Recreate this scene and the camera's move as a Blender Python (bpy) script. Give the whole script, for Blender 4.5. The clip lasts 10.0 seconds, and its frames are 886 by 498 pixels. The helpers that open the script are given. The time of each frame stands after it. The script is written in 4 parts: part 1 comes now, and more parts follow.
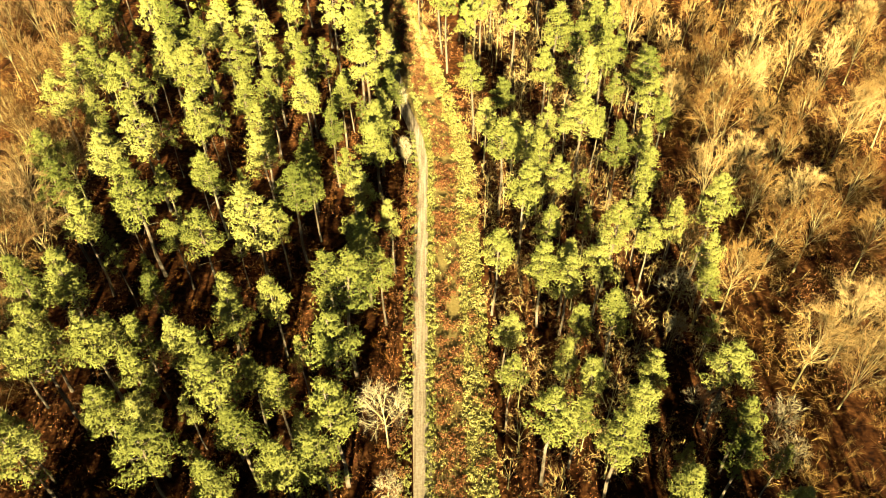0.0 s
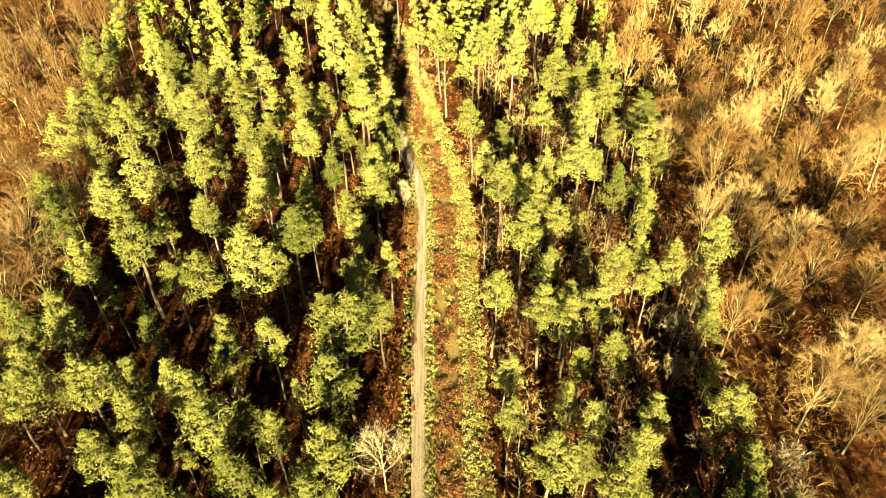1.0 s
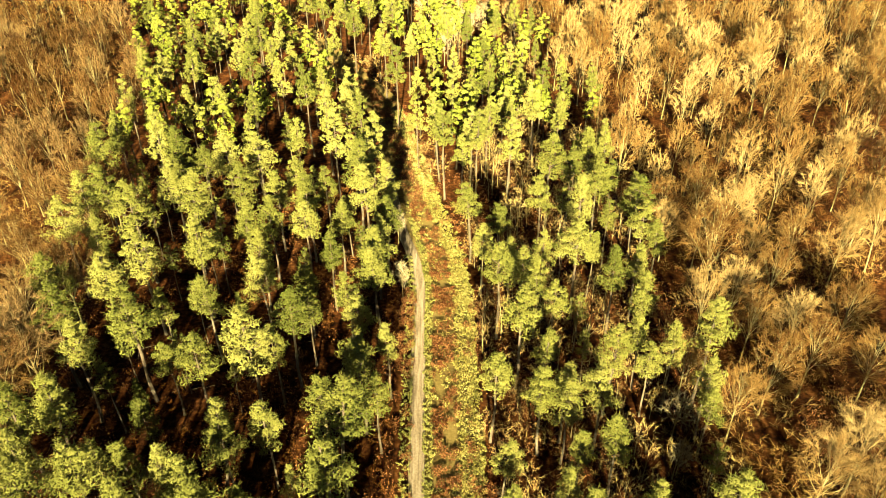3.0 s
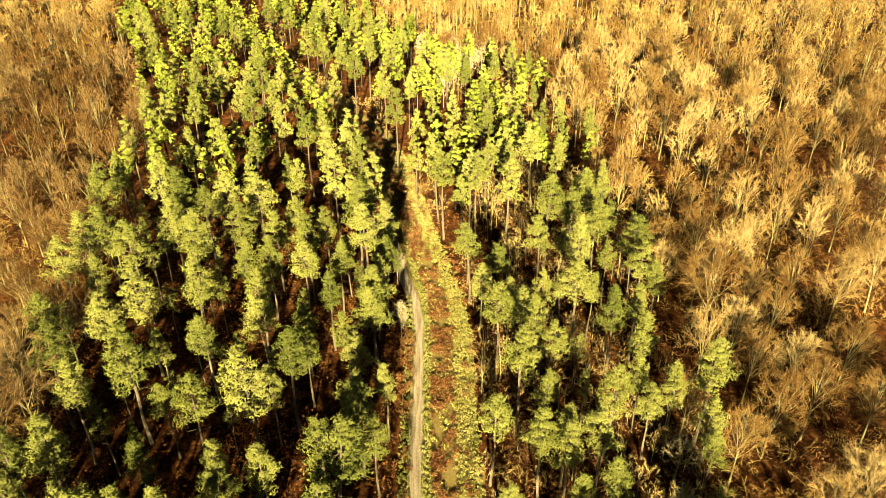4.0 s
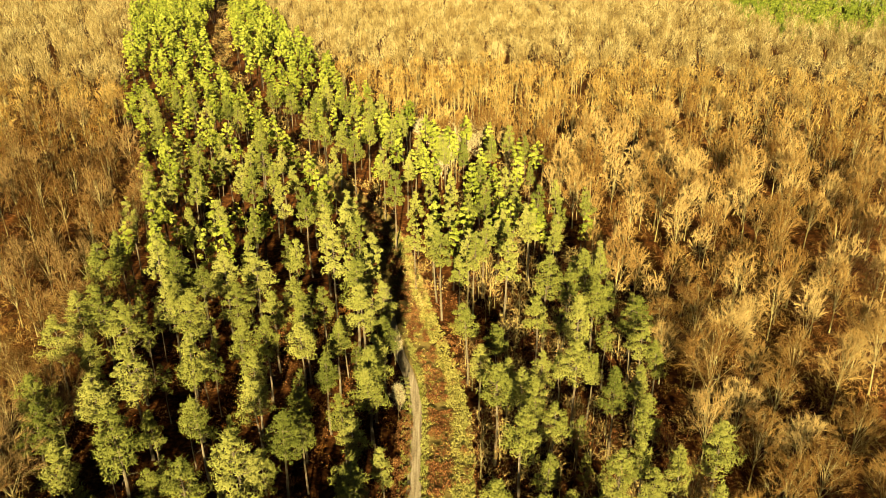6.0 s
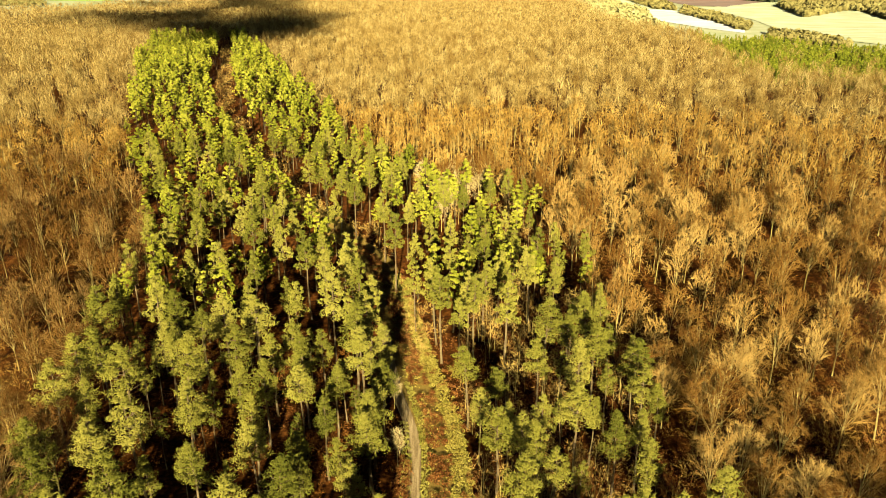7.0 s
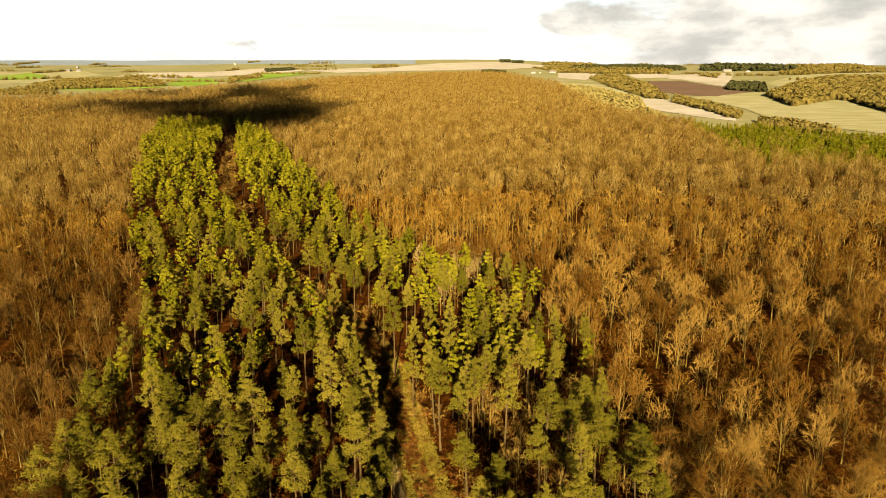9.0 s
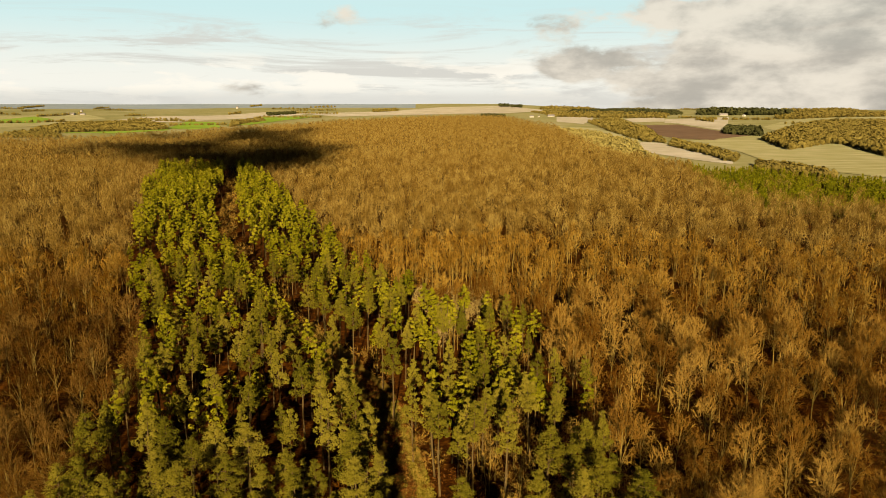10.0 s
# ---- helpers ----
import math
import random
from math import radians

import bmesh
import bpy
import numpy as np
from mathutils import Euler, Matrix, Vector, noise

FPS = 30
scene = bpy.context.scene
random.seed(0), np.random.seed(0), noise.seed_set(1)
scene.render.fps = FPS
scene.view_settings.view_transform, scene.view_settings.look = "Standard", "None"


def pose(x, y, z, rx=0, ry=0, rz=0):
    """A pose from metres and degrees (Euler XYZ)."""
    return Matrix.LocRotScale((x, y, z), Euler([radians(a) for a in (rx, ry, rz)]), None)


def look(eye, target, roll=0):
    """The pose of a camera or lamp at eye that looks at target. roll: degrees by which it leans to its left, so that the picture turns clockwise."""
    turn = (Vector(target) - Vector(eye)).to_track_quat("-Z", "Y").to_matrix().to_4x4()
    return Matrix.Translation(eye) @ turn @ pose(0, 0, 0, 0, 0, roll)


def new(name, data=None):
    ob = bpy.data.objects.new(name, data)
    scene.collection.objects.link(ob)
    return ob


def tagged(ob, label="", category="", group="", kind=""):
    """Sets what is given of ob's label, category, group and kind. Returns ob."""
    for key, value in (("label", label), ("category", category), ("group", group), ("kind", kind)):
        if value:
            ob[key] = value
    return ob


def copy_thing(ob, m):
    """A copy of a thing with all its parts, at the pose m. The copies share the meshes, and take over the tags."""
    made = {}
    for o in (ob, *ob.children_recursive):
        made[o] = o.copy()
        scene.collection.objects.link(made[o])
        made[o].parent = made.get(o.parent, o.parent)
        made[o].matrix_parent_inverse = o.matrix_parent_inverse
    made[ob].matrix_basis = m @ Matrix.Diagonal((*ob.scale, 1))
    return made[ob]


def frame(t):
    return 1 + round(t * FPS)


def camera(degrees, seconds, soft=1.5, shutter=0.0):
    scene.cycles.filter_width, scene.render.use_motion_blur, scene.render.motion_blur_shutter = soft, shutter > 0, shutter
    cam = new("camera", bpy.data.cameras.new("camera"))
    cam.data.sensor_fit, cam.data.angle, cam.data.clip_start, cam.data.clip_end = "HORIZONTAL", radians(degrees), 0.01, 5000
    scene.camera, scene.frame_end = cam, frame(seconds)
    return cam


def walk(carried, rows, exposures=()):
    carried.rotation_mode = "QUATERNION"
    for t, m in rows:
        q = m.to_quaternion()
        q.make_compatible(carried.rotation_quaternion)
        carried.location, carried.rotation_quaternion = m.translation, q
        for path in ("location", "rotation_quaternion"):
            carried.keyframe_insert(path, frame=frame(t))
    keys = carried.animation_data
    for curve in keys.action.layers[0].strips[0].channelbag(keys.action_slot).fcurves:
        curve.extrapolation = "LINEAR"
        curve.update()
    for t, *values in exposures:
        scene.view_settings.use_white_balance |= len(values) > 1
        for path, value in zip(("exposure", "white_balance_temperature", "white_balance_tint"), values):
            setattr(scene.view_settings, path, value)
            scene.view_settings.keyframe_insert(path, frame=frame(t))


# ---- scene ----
# ---- camera: a drone hovering over the wood, tilting up ----
cam = camera(62.67, 10.0, soft=0.5)
EYE = (0.0, 0.0, 86.0)
# seconds, yaw, pitch, lean to the right (degrees)
PATH = [
    (0, 0.000, -43.731, 0.691),
    (0.5, -0.070, -42.087, 0.628),
    (1, -0.139, -40.432, 0.582),
    (1.5, -0.214, -38.826, 0.513),
    (2, -0.291, -37.219, 0.456),
    (2.5, -0.334, -35.618, 0.421),
    (4, -0.483, -30.882, 0.298),
    (4.5, -0.542, -29.316, 0.265),
    (5, -0.594, -27.747, 0.202),
    (5.5, -0.648, -26.169, 0.152),
    (7, -0.710, -21.218, 0.121),
    (7.5, -0.731, -19.569, 0.121),
    (8, -0.740, -17.930, 0.131),
    (8.5, -0.774, -16.303, 0.097),
    (9, -0.797, -14.678, 0.060),
    (9.5, -0.812, -13.014, 0.018),
    (10, -0.837, -11.372, 0.000),
]


def drone(yaw, pitch, lean):
    a, b = radians(yaw), radians(pitch)
    way = Vector((-math.sin(a) * math.cos(b), math.cos(a) * math.cos(b), math.sin(b)))
    return look(EYE, Vector(EYE) + 100 * way, -lean)


EXPOSURES = [(0.0, 3.9, 5300, 4), (2.5, 3.7, 5350, 2), (4.5, 3.35, 5450, 1), (5.5, 3.12, 5600, 1), (7.0, 2.78, 5950, 2), (7.5, 2.64, 6250, 4), (8.5, 2.14, 7300, 9),
             (9.2, 1.74, 8000, 12), (10.0, 1.34, 8300, 12)]
walk(cam, [(t, drone(a, b, c)) for t, a, b, c in PATH], EXPOSURES)

# ---- sky and sun ----
SUN_UP, SUN_SIDE = 17.0, 0.7
world = bpy.data.worlds.new("sky")
scene.world = world
world.use_nodes = True


def build_sky():
    nt = world.node_tree
    nt.nodes.clear()
    N, L = nt.nodes.new, nt.links.new
    out, bg = N("ShaderNodeOutputWorld"), N("ShaderNodeBackground")
    sky = N("ShaderNodeTexSky")
    sky.sky_type, sky.sun_disc = "NISHITA", False
    sky.sun_elevation, sky.sun_rotation = radians(SUN_UP), radians(180 + SUN_SIDE)
    sky.air_density, sky.dust_density, sky.ozone_density = 1.0, 0.6, 1.0
    dim = N("ShaderNodeMix")
    dim.data_type, dim.blend_type = "RGBA", "MULTIPLY"
    dim.inputs[0].default_value = 1.0
    L(sky.outputs[0], dim.inputs[6])
    dim.inputs[7].default_value = (0.004, 0.004, 0.004, 1)
    co, sep = N("ShaderNodeTexCoord"), N("ShaderNodeSeparateXYZ")
    L(co.outputs["Generated"], sep.inputs[0])
    def stretched(size, place, detail, rough, bend=0.2):
        mp, nz = N("ShaderNodeMapping"), N("ShaderNodeTexNoise")
        mp.inputs["Scale"].default_value, mp.inputs["Location"].default_value = size, place
        L(co.outputs["Generated"], mp.inputs[0])
        nz.inputs["Scale"].default_value, nz.inputs["Detail"].default_value = 1.0, detail
        nz.inputs["Roughness"].default_value, nz.inputs["Distortion"].default_value = rough, bend
        L(mp.outputs[0], nz.inputs["Vector"])
        return nz.outputs[0]

    def between(value, a, b, lo=0.0, hi=1.0, soft=True):
        r = N("ShaderNodeMapRange")
        r.interpolation_type = "SMOOTHSTEP" if soft else "LINEAR"
        for key, v in (("From Min", a), ("From Max", b), ("To Min", lo), ("To Max", hi)):
            r.inputs[key].default_value = v
        L(value, r.inputs[0])
        return r.outputs[0]

    def calc(kind, a, b):
        q = N("ShaderNodeMath")
        q.operation = kind
        for k, v in enumerate((a, b)):
            if isinstance(v, float):
                q.inputs[k].default_value = v
            else:
                L(v, q.inputs[k])
        return q.outputs[0]

    def blend(share, under, over):
        q = N("ShaderNodeMix")
        q.data_type = "RGBA"
        L(share, q.inputs[0])
        for k, v in ((6, under), (7, over)):
            if isinstance(v, tuple):
                q.inputs[k].default_value = (*v, 1)
            else:
                L(v, q.inputs[k])
        return q.outputs[2]

    up, east = sep.outputs[2], sep.outputs[0]
    # clear blue above, paling to a warm white towards the horizon
    clear = blend(between(up, 0.14, 0.20), (0.208, 0.340, 0.412), dim.outputs[2])
    clear = blend(between(up, 0.025, 0.125), (0.322, 0.366, 0.402), clear)
    # long thin streaks of grey cloud
    streaks = calc("MULTIPLY", between(stretched((3.2, 3.2, 34.0), (0.35, 0.2, 0.1), 12, 0.68, 0.8), 0.47, 0.62), between(up, 0.135, 0.07))
    clear = blend(calc("MULTIPLY", streaks, 0.85), clear, (0.232, 0.260, 0.288))
    # bright low puffs and a grey veil on the horizon
    puffs = calc("MULTIPLY", between(stretched((9.0, 9.0, 36.0), (1.7, 0.4, 0.9), 9, 0.6), 0.50, 0.60), between(up, 0.075, 0.03))
    clear = blend(puffs, clear, (0.352, 0.385, 0.410))
    clear = blend(between(up, 0.022, 0.004, 0.0, 0.8), clear, (0.250, 0.282, 0.312))
    # heaped clouds, thick to the east, with grey bases
    heaps = calc("ADD", stretched((6.5, 6.5, 15.0), (0.4, 0.9, 0.25), 12, 0.56, 0.1), calc("MULTIPLY", between(east, 0.06, 0.42, soft=False), 0.39))
    heaps = calc("SUBTRACT", heaps, between(up, 0.10, 0.20, 0.0, 0.5))
    tone = between(stretched((9.0, 9.0, 20.0), (2.3, 1.1, 0.7), 11, 0.56, 0.1), 0.36, 0.62)
    grey = blend(tone, (0.158, 0.168, 0.174), (0.296, 0.308, 0.312))
    mix = N("ShaderNodeMix")
    mix.data_type = "RGBA"
    L(calc("MULTIPLY", between(heaps, 0.60, 0.71), 0.92), mix.inputs[0]), L(clear, mix.inputs[6]), L(grey, mix.inputs[7])
    L(mix.outputs[2], bg.inputs[0])
    bg.inputs[1].default_value = 1.0
    L(bg.outputs[0], out.inputs[0])


build_sky()
sun = new("sun", bpy.data.lights.new("sun", "SUN"))
sun.data.energy, sun.data.angle, sun.data.color = 5.0, radians(0.8), (1.0, 0.84, 0.58)
sun_way = Vector((math.sin(radians(SUN_SIDE)) * -1, -math.cos(radians(SUN_SIDE)), math.tan(radians(SUN_UP)))).normalized()
sun.matrix_world = look(sun_way * 300, (0, 0, 0))

# ---- materials ----


def material(name, colors, fine=6.0, coarse=0.25, rough=0.9, bump=0.0, spread=0.0, per=None, through_light=0.0, share=0.5, stretch=None, span=0.40, matt=1.0):
    """A matt natural surface: a ramp of colours driven by fine and coarse noise, and by a chance for each object or island."""
    m = bpy.data.materials.new(name)
    m.use_nodes = True
    nt = m.node_tree
    N, L = nt.nodes.new, nt.links.new
    bsdf = nt.nodes["Principled BSDF"]
    bsdf.inputs["Roughness"].default_value = rough
    bsdf.inputs["Specular IOR Level"].default_value = 0.015
    bsdf.inputs["Diffuse Roughness"].default_value = matt
    geo = N("ShaderNodeNewGeometry")
    a, b = N("ShaderNodeTexNoise"), N("ShaderNodeTexNoise")
    a.inputs["Scale"].default_value, a.inputs["Detail"].default_value = fine, 4
    b.inputs["Scale"].default_value, b.inputs["Detail"].default_value = coarse, 3
    L(geo.outputs["Position"], a.inputs["Vector"])
    place = geo.outputs["Position"]
    if stretch:
        mp = N("ShaderNodeMapping")
        mp.inputs["Scale"].default_value = stretch
        L(place, mp.inputs[0])
        place = mp.outputs[0]
    L(place, b.inputs["Vector"])
    blend = N("ShaderNodeMix")
    blend.inputs[0].default_value = share
    L(a.outputs[0], blend.inputs[2]), L(b.outputs[0], blend.inputs[3])
    value = blend.outputs[0]
    if per:
        if per == "object":
            chance = N("ShaderNodeObjectInfo").outputs["Random"]
        else:
            chance = geo.outputs["Random Per Island"]
        k = N("ShaderNodeMath")
        k.operation = "MULTIPLY_ADD"
        L(chance, k.inputs[0])
        k.inputs[1].default_value, k.inputs[2].default_value = spread, -spread / 2
        s = N("ShaderNodeMath")
        s.operation = "ADD"
        L(value, s.inputs[0]), L(k.outputs[0], s.inputs[1])
        value = s.outputs[0]
    ramp = N("ShaderNodeValToRGB")
    els = ramp.color_ramp.elements
    while len(els) < len(colors):
        els.new(0.5)
    for i, c in enumerate(colors):
        els[i].position = 0.5 - span / 2 + span * i / max(1, len(colors) - 1)
        els[i].color = (*c, 1)
    L(value, ramp.inputs[0])
    L(ramp.outputs[0], bsdf.inputs["Base Color"])
    if bump:
        bp = N("ShaderNodeBump")
        bp.inputs["Strength"].default_value, bp.inputs["Distance"].default_value = bump, 0.15
        L(a.outputs[0], bp.inputs["Height"]), L(bp.outputs[0], bsdf.inputs["Normal"])
    if through_light:
        tr, mx = N("ShaderNodeBsdfTranslucent"), N("ShaderNodeMixShader")
        L(ramp.outputs[0], tr.inputs[0])
        mx.inputs[0].default_value = through_light
        L(bsdf.outputs[0], mx.inputs[1]), L(tr.outputs[0], mx.inputs[2])
        L(mx.outputs[0], nt.nodes["Material Output"].inputs[0])
    return m


def thin_out(m, share):
    """Let a share of the light pass straight through, as through thin cloud."""
    nt = m.node_tree
    clear, mx = nt.nodes.new("ShaderNodeBsdfTransparent"), nt.nodes.new("ShaderNodeMixShader")
    mx.inputs[0].default_value = share
    nt.links.new(nt.nodes["Principled BSDF"].outputs[0], mx.inputs[1])
    nt.links.new(clear.outputs[0], mx.inputs[2])
    nt.links.new(mx.outputs[0], nt.nodes["Material Output"].inputs[0])


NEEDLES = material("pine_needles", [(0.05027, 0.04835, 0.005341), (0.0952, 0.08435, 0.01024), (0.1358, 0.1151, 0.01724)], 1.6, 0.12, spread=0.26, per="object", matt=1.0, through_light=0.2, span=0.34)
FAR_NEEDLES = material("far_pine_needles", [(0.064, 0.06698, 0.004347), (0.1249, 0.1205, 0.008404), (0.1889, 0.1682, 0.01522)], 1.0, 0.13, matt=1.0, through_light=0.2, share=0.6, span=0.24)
PINE_BARK = material("pine_bark", [(0.031, 0.0198, 0.0077), (0.0651, 0.0444, 0.0187), (0.1054, 0.078, 0.0385)], 5.0, 0.4, bump=0.5)
BARE_BARK = material("grey_bark", [(0.080, 0.054, 0.014), (0.140, 0.102, 0.029), (0.205, 0.158, 0.053)], 3.0, 0.3, bump=0.3)
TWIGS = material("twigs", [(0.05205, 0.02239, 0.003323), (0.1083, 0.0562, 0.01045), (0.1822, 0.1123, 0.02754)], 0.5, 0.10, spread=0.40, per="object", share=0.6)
# darker, redder copies of the twig colours: shade painted onto the left-hand trees
SHADE_TWIGS = material("shade_twigs", [(0.02806, 0.01096, 0.001652), (0.05837, 0.02754, 0.005196), (0.09816, 0.05506, 0.0137)], 0.5, 0.10, spread=0.36, per="object", share=0.6)
SHADE_WOOD = material("shade_wood", [(0.03454, 0.01368, 0.001591), (0.07457, 0.03551, 0.004772), (0.1278, 0.07225, 0.01325)], 0.5, 0.105, spread=0.12, per="island", share=0.7, span=0.28)
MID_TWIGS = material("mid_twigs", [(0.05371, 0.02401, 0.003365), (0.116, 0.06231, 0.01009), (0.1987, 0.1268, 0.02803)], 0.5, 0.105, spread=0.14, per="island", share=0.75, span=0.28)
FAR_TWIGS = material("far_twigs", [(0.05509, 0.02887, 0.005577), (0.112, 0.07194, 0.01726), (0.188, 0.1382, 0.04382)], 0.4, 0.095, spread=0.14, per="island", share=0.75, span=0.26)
# rusty brush colour, made darker to carry the shade under the left pines
SHADE_RUSSET = material("shade_russet_twigs", [(0.0391, 0.01265, 0.0012), (0.0759, 0.0275, 0.00336), (0.1207, 0.0528, 0.0088)], 0.6, 0.08, spread=0.2, per="island")
BRUSH = material("brush_twigs", [(0.0875, 0.045, 0.007875), (0.175, 0.105, 0.02188), (0.2687, 0.185, 0.0455)], 0.6, 0.08, spread=0.3, per="island")
BRACKEN = material("dead_bracken", [(0.038, 0.0108, 0.002304), (0.09025, 0.0324, 0.00648), (0.1615, 0.0756, 0.01728)], 1.6, 0.25, spread=0.4, per="island", through_light=0.1)
GRASS = material("winter_grass", [(0.0672, 0.063, 0.0063), (0.134, 0.113, 0.0168), (0.193, 0.16, 0.0294)], 1.0, 0.15, spread=0.3, per="island", through_light=0.1)
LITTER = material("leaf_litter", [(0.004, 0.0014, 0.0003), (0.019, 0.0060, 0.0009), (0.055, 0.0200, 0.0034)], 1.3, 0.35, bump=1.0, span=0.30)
VERGE = material("verge_soil", [(0.0389, 0.02268, 0.004725), (0.07766, 0.0504, 0.00945), (0.1075, 0.0708, 0.01575)], 2.0, 0.2, bump=0.6)
GRAVEL = material("track_gravel", [(0.05737, 0.03654, 0.0135), (0.1147, 0.07958, 0.03375), (0.1822, 0.1337, 0.06469)], 3.0, 1.0, bump=0.3, share=0.65, stretch=(2.6, 0.16, 1.0))
HEDGE = material("hedge_leaves", [(0.1026, 0.08011, 0.02032), (0.168, 0.1354, 0.03826), (0.2394, 0.2004, 0.06335)], 0.10, 0.02, spread=0.06, per="island", through_light=0.4)
DARKWOOD = material("dark_wood_leaves", [(0.0168, 0.0224, 0.0084), (0.0336, 0.0364, 0.014), (0.056, 0.056, 0.0224)], 0.1, 0.02, spread=0.08, per="island")
SPRUCE = material("spruce_needles", [(0.036, 0.0418, 0.003), (0.07, 0.0741, 0.0051), (0.118, 0.1092, 0.0096)], 0.3, 0.03, spread=0.3, per="island", through_light=0.05)
CLOUD = material("cloud_white", [(0.8, 0.8, 0.8), (0.85, 0.85, 0.85)], 0.01, 0.005)
thin_out(CLOUD, 0.42)


def field_material(name, colors):
    return material(name, colors, 0.03, 0.006, share=0.5)


GRASS_FIELD = field_material("green_field", [(0.05232, 0.091, 0.01323), (0.07245, 0.1183, 0.01764), (0.0966, 0.1365, 0.02646)])
PALE_FIELD = material("pale_pasture", [(0.09193, 0.09231, 0.04196), (0.1212, 0.1193, 0.06644), (0.1589, 0.1485, 0.1014)], 0.03, 0.05, share=0.7, stretch=(0.30, 0.9, 1.0))
STUBBLE = field_material("stubble_field", [(0.1195, 0.1115, 0.08913), (0.1563, 0.1477, 0.1279), (0.193, 0.1867, 0.1705)])
PLOUGH = field_material("ploughed_field", [(0.042, 0.02766, 0.01844), (0.056, 0.03786, 0.02767), (0.07, 0.04784, 0.03505)])
COUNTRY = field_material("open_country", [(0.06761, 0.0704, 0.02925), (0.09234, 0.09152, 0.045), (0.1204, 0.1144, 0.07425)])
# blue-grey of distance haze, put into the colour of the far ground
HAZED_DOWNS = field_material("hazed_downs", [(0.06944, 0.09282, 0.1245), (0.0868, 0.1122, 0.1436), (0.1042, 0.1277, 0.158)])
BRAMBLE = material("bramble_leaves", [(0.062, 0.05, 0.0056), (0.15, 0.118, 0.0168), (0.24, 0.19, 0.0364)], 1.6, 0.25, spread=0.4, per="island", through_light=0.08)
SCRUB = material("scrub_twigs", [(0.115, 0.095, 0.030), (0.165, 0.140, 0.048), (0.215, 0.185, 0.070)], 0.06, 0.012, spread=0.07, per="island")
WALLWHITE = material("white_render", [(0.294, 0.287, 0.259), (0.35, 0.343, 0.315)], 0.5, 0.1)
SLATE = material("slate_roof", [(0.10, 0.10, 0.11), (0.16, 0.15, 0.15)], 1.0, 0.2)

# ---- the lie of the land ----


def smooth(v, a, b):
    u = np.clip((v - a) / (b - a), 0, 1)
    return u * u * (3 - 2 * u)


def land(x, y):
    """The ground's height: level round the wood, rising slowly to the far downs."""
    x, y = np.asarray(x, float), np.asarray(y, float)
    r = np.hypot(x, y)
    z = np.interp(r, [0, 900, 1500, 2000, 2600, 3200, 4000, 4900], [0, 0, 3, 9, 20, 32, 50, 77])
    swell = np.sin(x / 310 + 0.6) * np.cos(y / 420 - 0.4) + 0.5 * np.sin(x / 140 + y / 190)
    z = z - smooth(np.degrees(np.arctan2(x, np.maximum(y, 1))), 5, 13) * np.interp(r, [3200, 4000, 4900], [0, 10, 30])
    return z + smooth(r, 900, 2200) * 2.2 * swell


TRACK = [(-2.6, -60), (-2.7, 20), (-2.8, 44.7), (-3.3, 60), (-3.6, 70), (-3.75, 88.7), (-4.0, 116.8), (-5.5, 126), (-8.2, 135), (-10.5, 148), (-12.5, 165),
         (-16.5, 190), (-23, 212), (-41, 247), (-57, 278), (-76, 325), (-129, 449), (-158, 553), (-197, 715), (-240, 870)]
FOREST = [(-900, -80), (-1100, 900), (-828, 1421), (-676, 1442), (-657, 1582), (-593, 1671), (-522, 1874), (-370, 2158), (-304, 2418), (-130, 2618), (32, 2733), (199, 2742),
          (261, 2625), (307, 2289), (343, 2028), (300, 1508), (275, 1161), (290, 960), (330, 870), (280, 740), (258, 620), (275, 580), (350, 530), (560, 480), (700, 380), (700, -80)]
PINEWOOD = [(-50, -40), (-52, 45), (-55, 61), (-61, 90), (-68, 121), (-70, 144), (-75, 156), (-86, 203), (-104, 250), (-144, 335), (-172, 410), (-208, 520),
            (-245, 615), (-309, 845), (-225, 890), (-146, 660), (-88, 480), (-54, 392), (-30, 308), (-15, 287), (17, 252), (33, 250), (35, 207), (40, 180),
            (39, 150), (44, 131), (42, 111), (37, 96), (44, 86), (42, 70), (38, 55), (40, 37), (42, -40)]
CONIFERS = [(335, 990), (338, 876), (398, 890), (419, 818), (477, 757), (560, 690), (420, 470), (331, 515), (303, 537), (271, 550), (257, 578), (260, 630), (279, 761)]


def inside(poly, x, y):
    x, y = np.asarray(x, float), np.asarray(y, float)
    hit = np.zeros(x.shape, bool)
    for (ax, ay), (bx, by) in zip(poly, poly[1:] + poly[:1]):
        cross = ((ay > y) != (by > y)) & (x < (bx - ax) * (y - ay) / ((by - ay) or 1e-9) + ax)
        hit ^= cross
    return hit


def from_line(line, x, y):
    """The distance from a line of points."""
    x, y = np.asarray(x, float), np.asarray(y, float)
    best = np.full(x.shape, 1e9)
    for (ax, ay), (bx, by) in zip(line, line[1:]):
        dx, dy = bx - ax, by - ay
        u = np.clip(((x - ax) * dx + (y - ay) * dy) / (dx * dx + dy * dy), 0, 1)
        best = np.minimum(best, np.hypot(x - ax - u * dx, y - ay - u * dy))
    return best


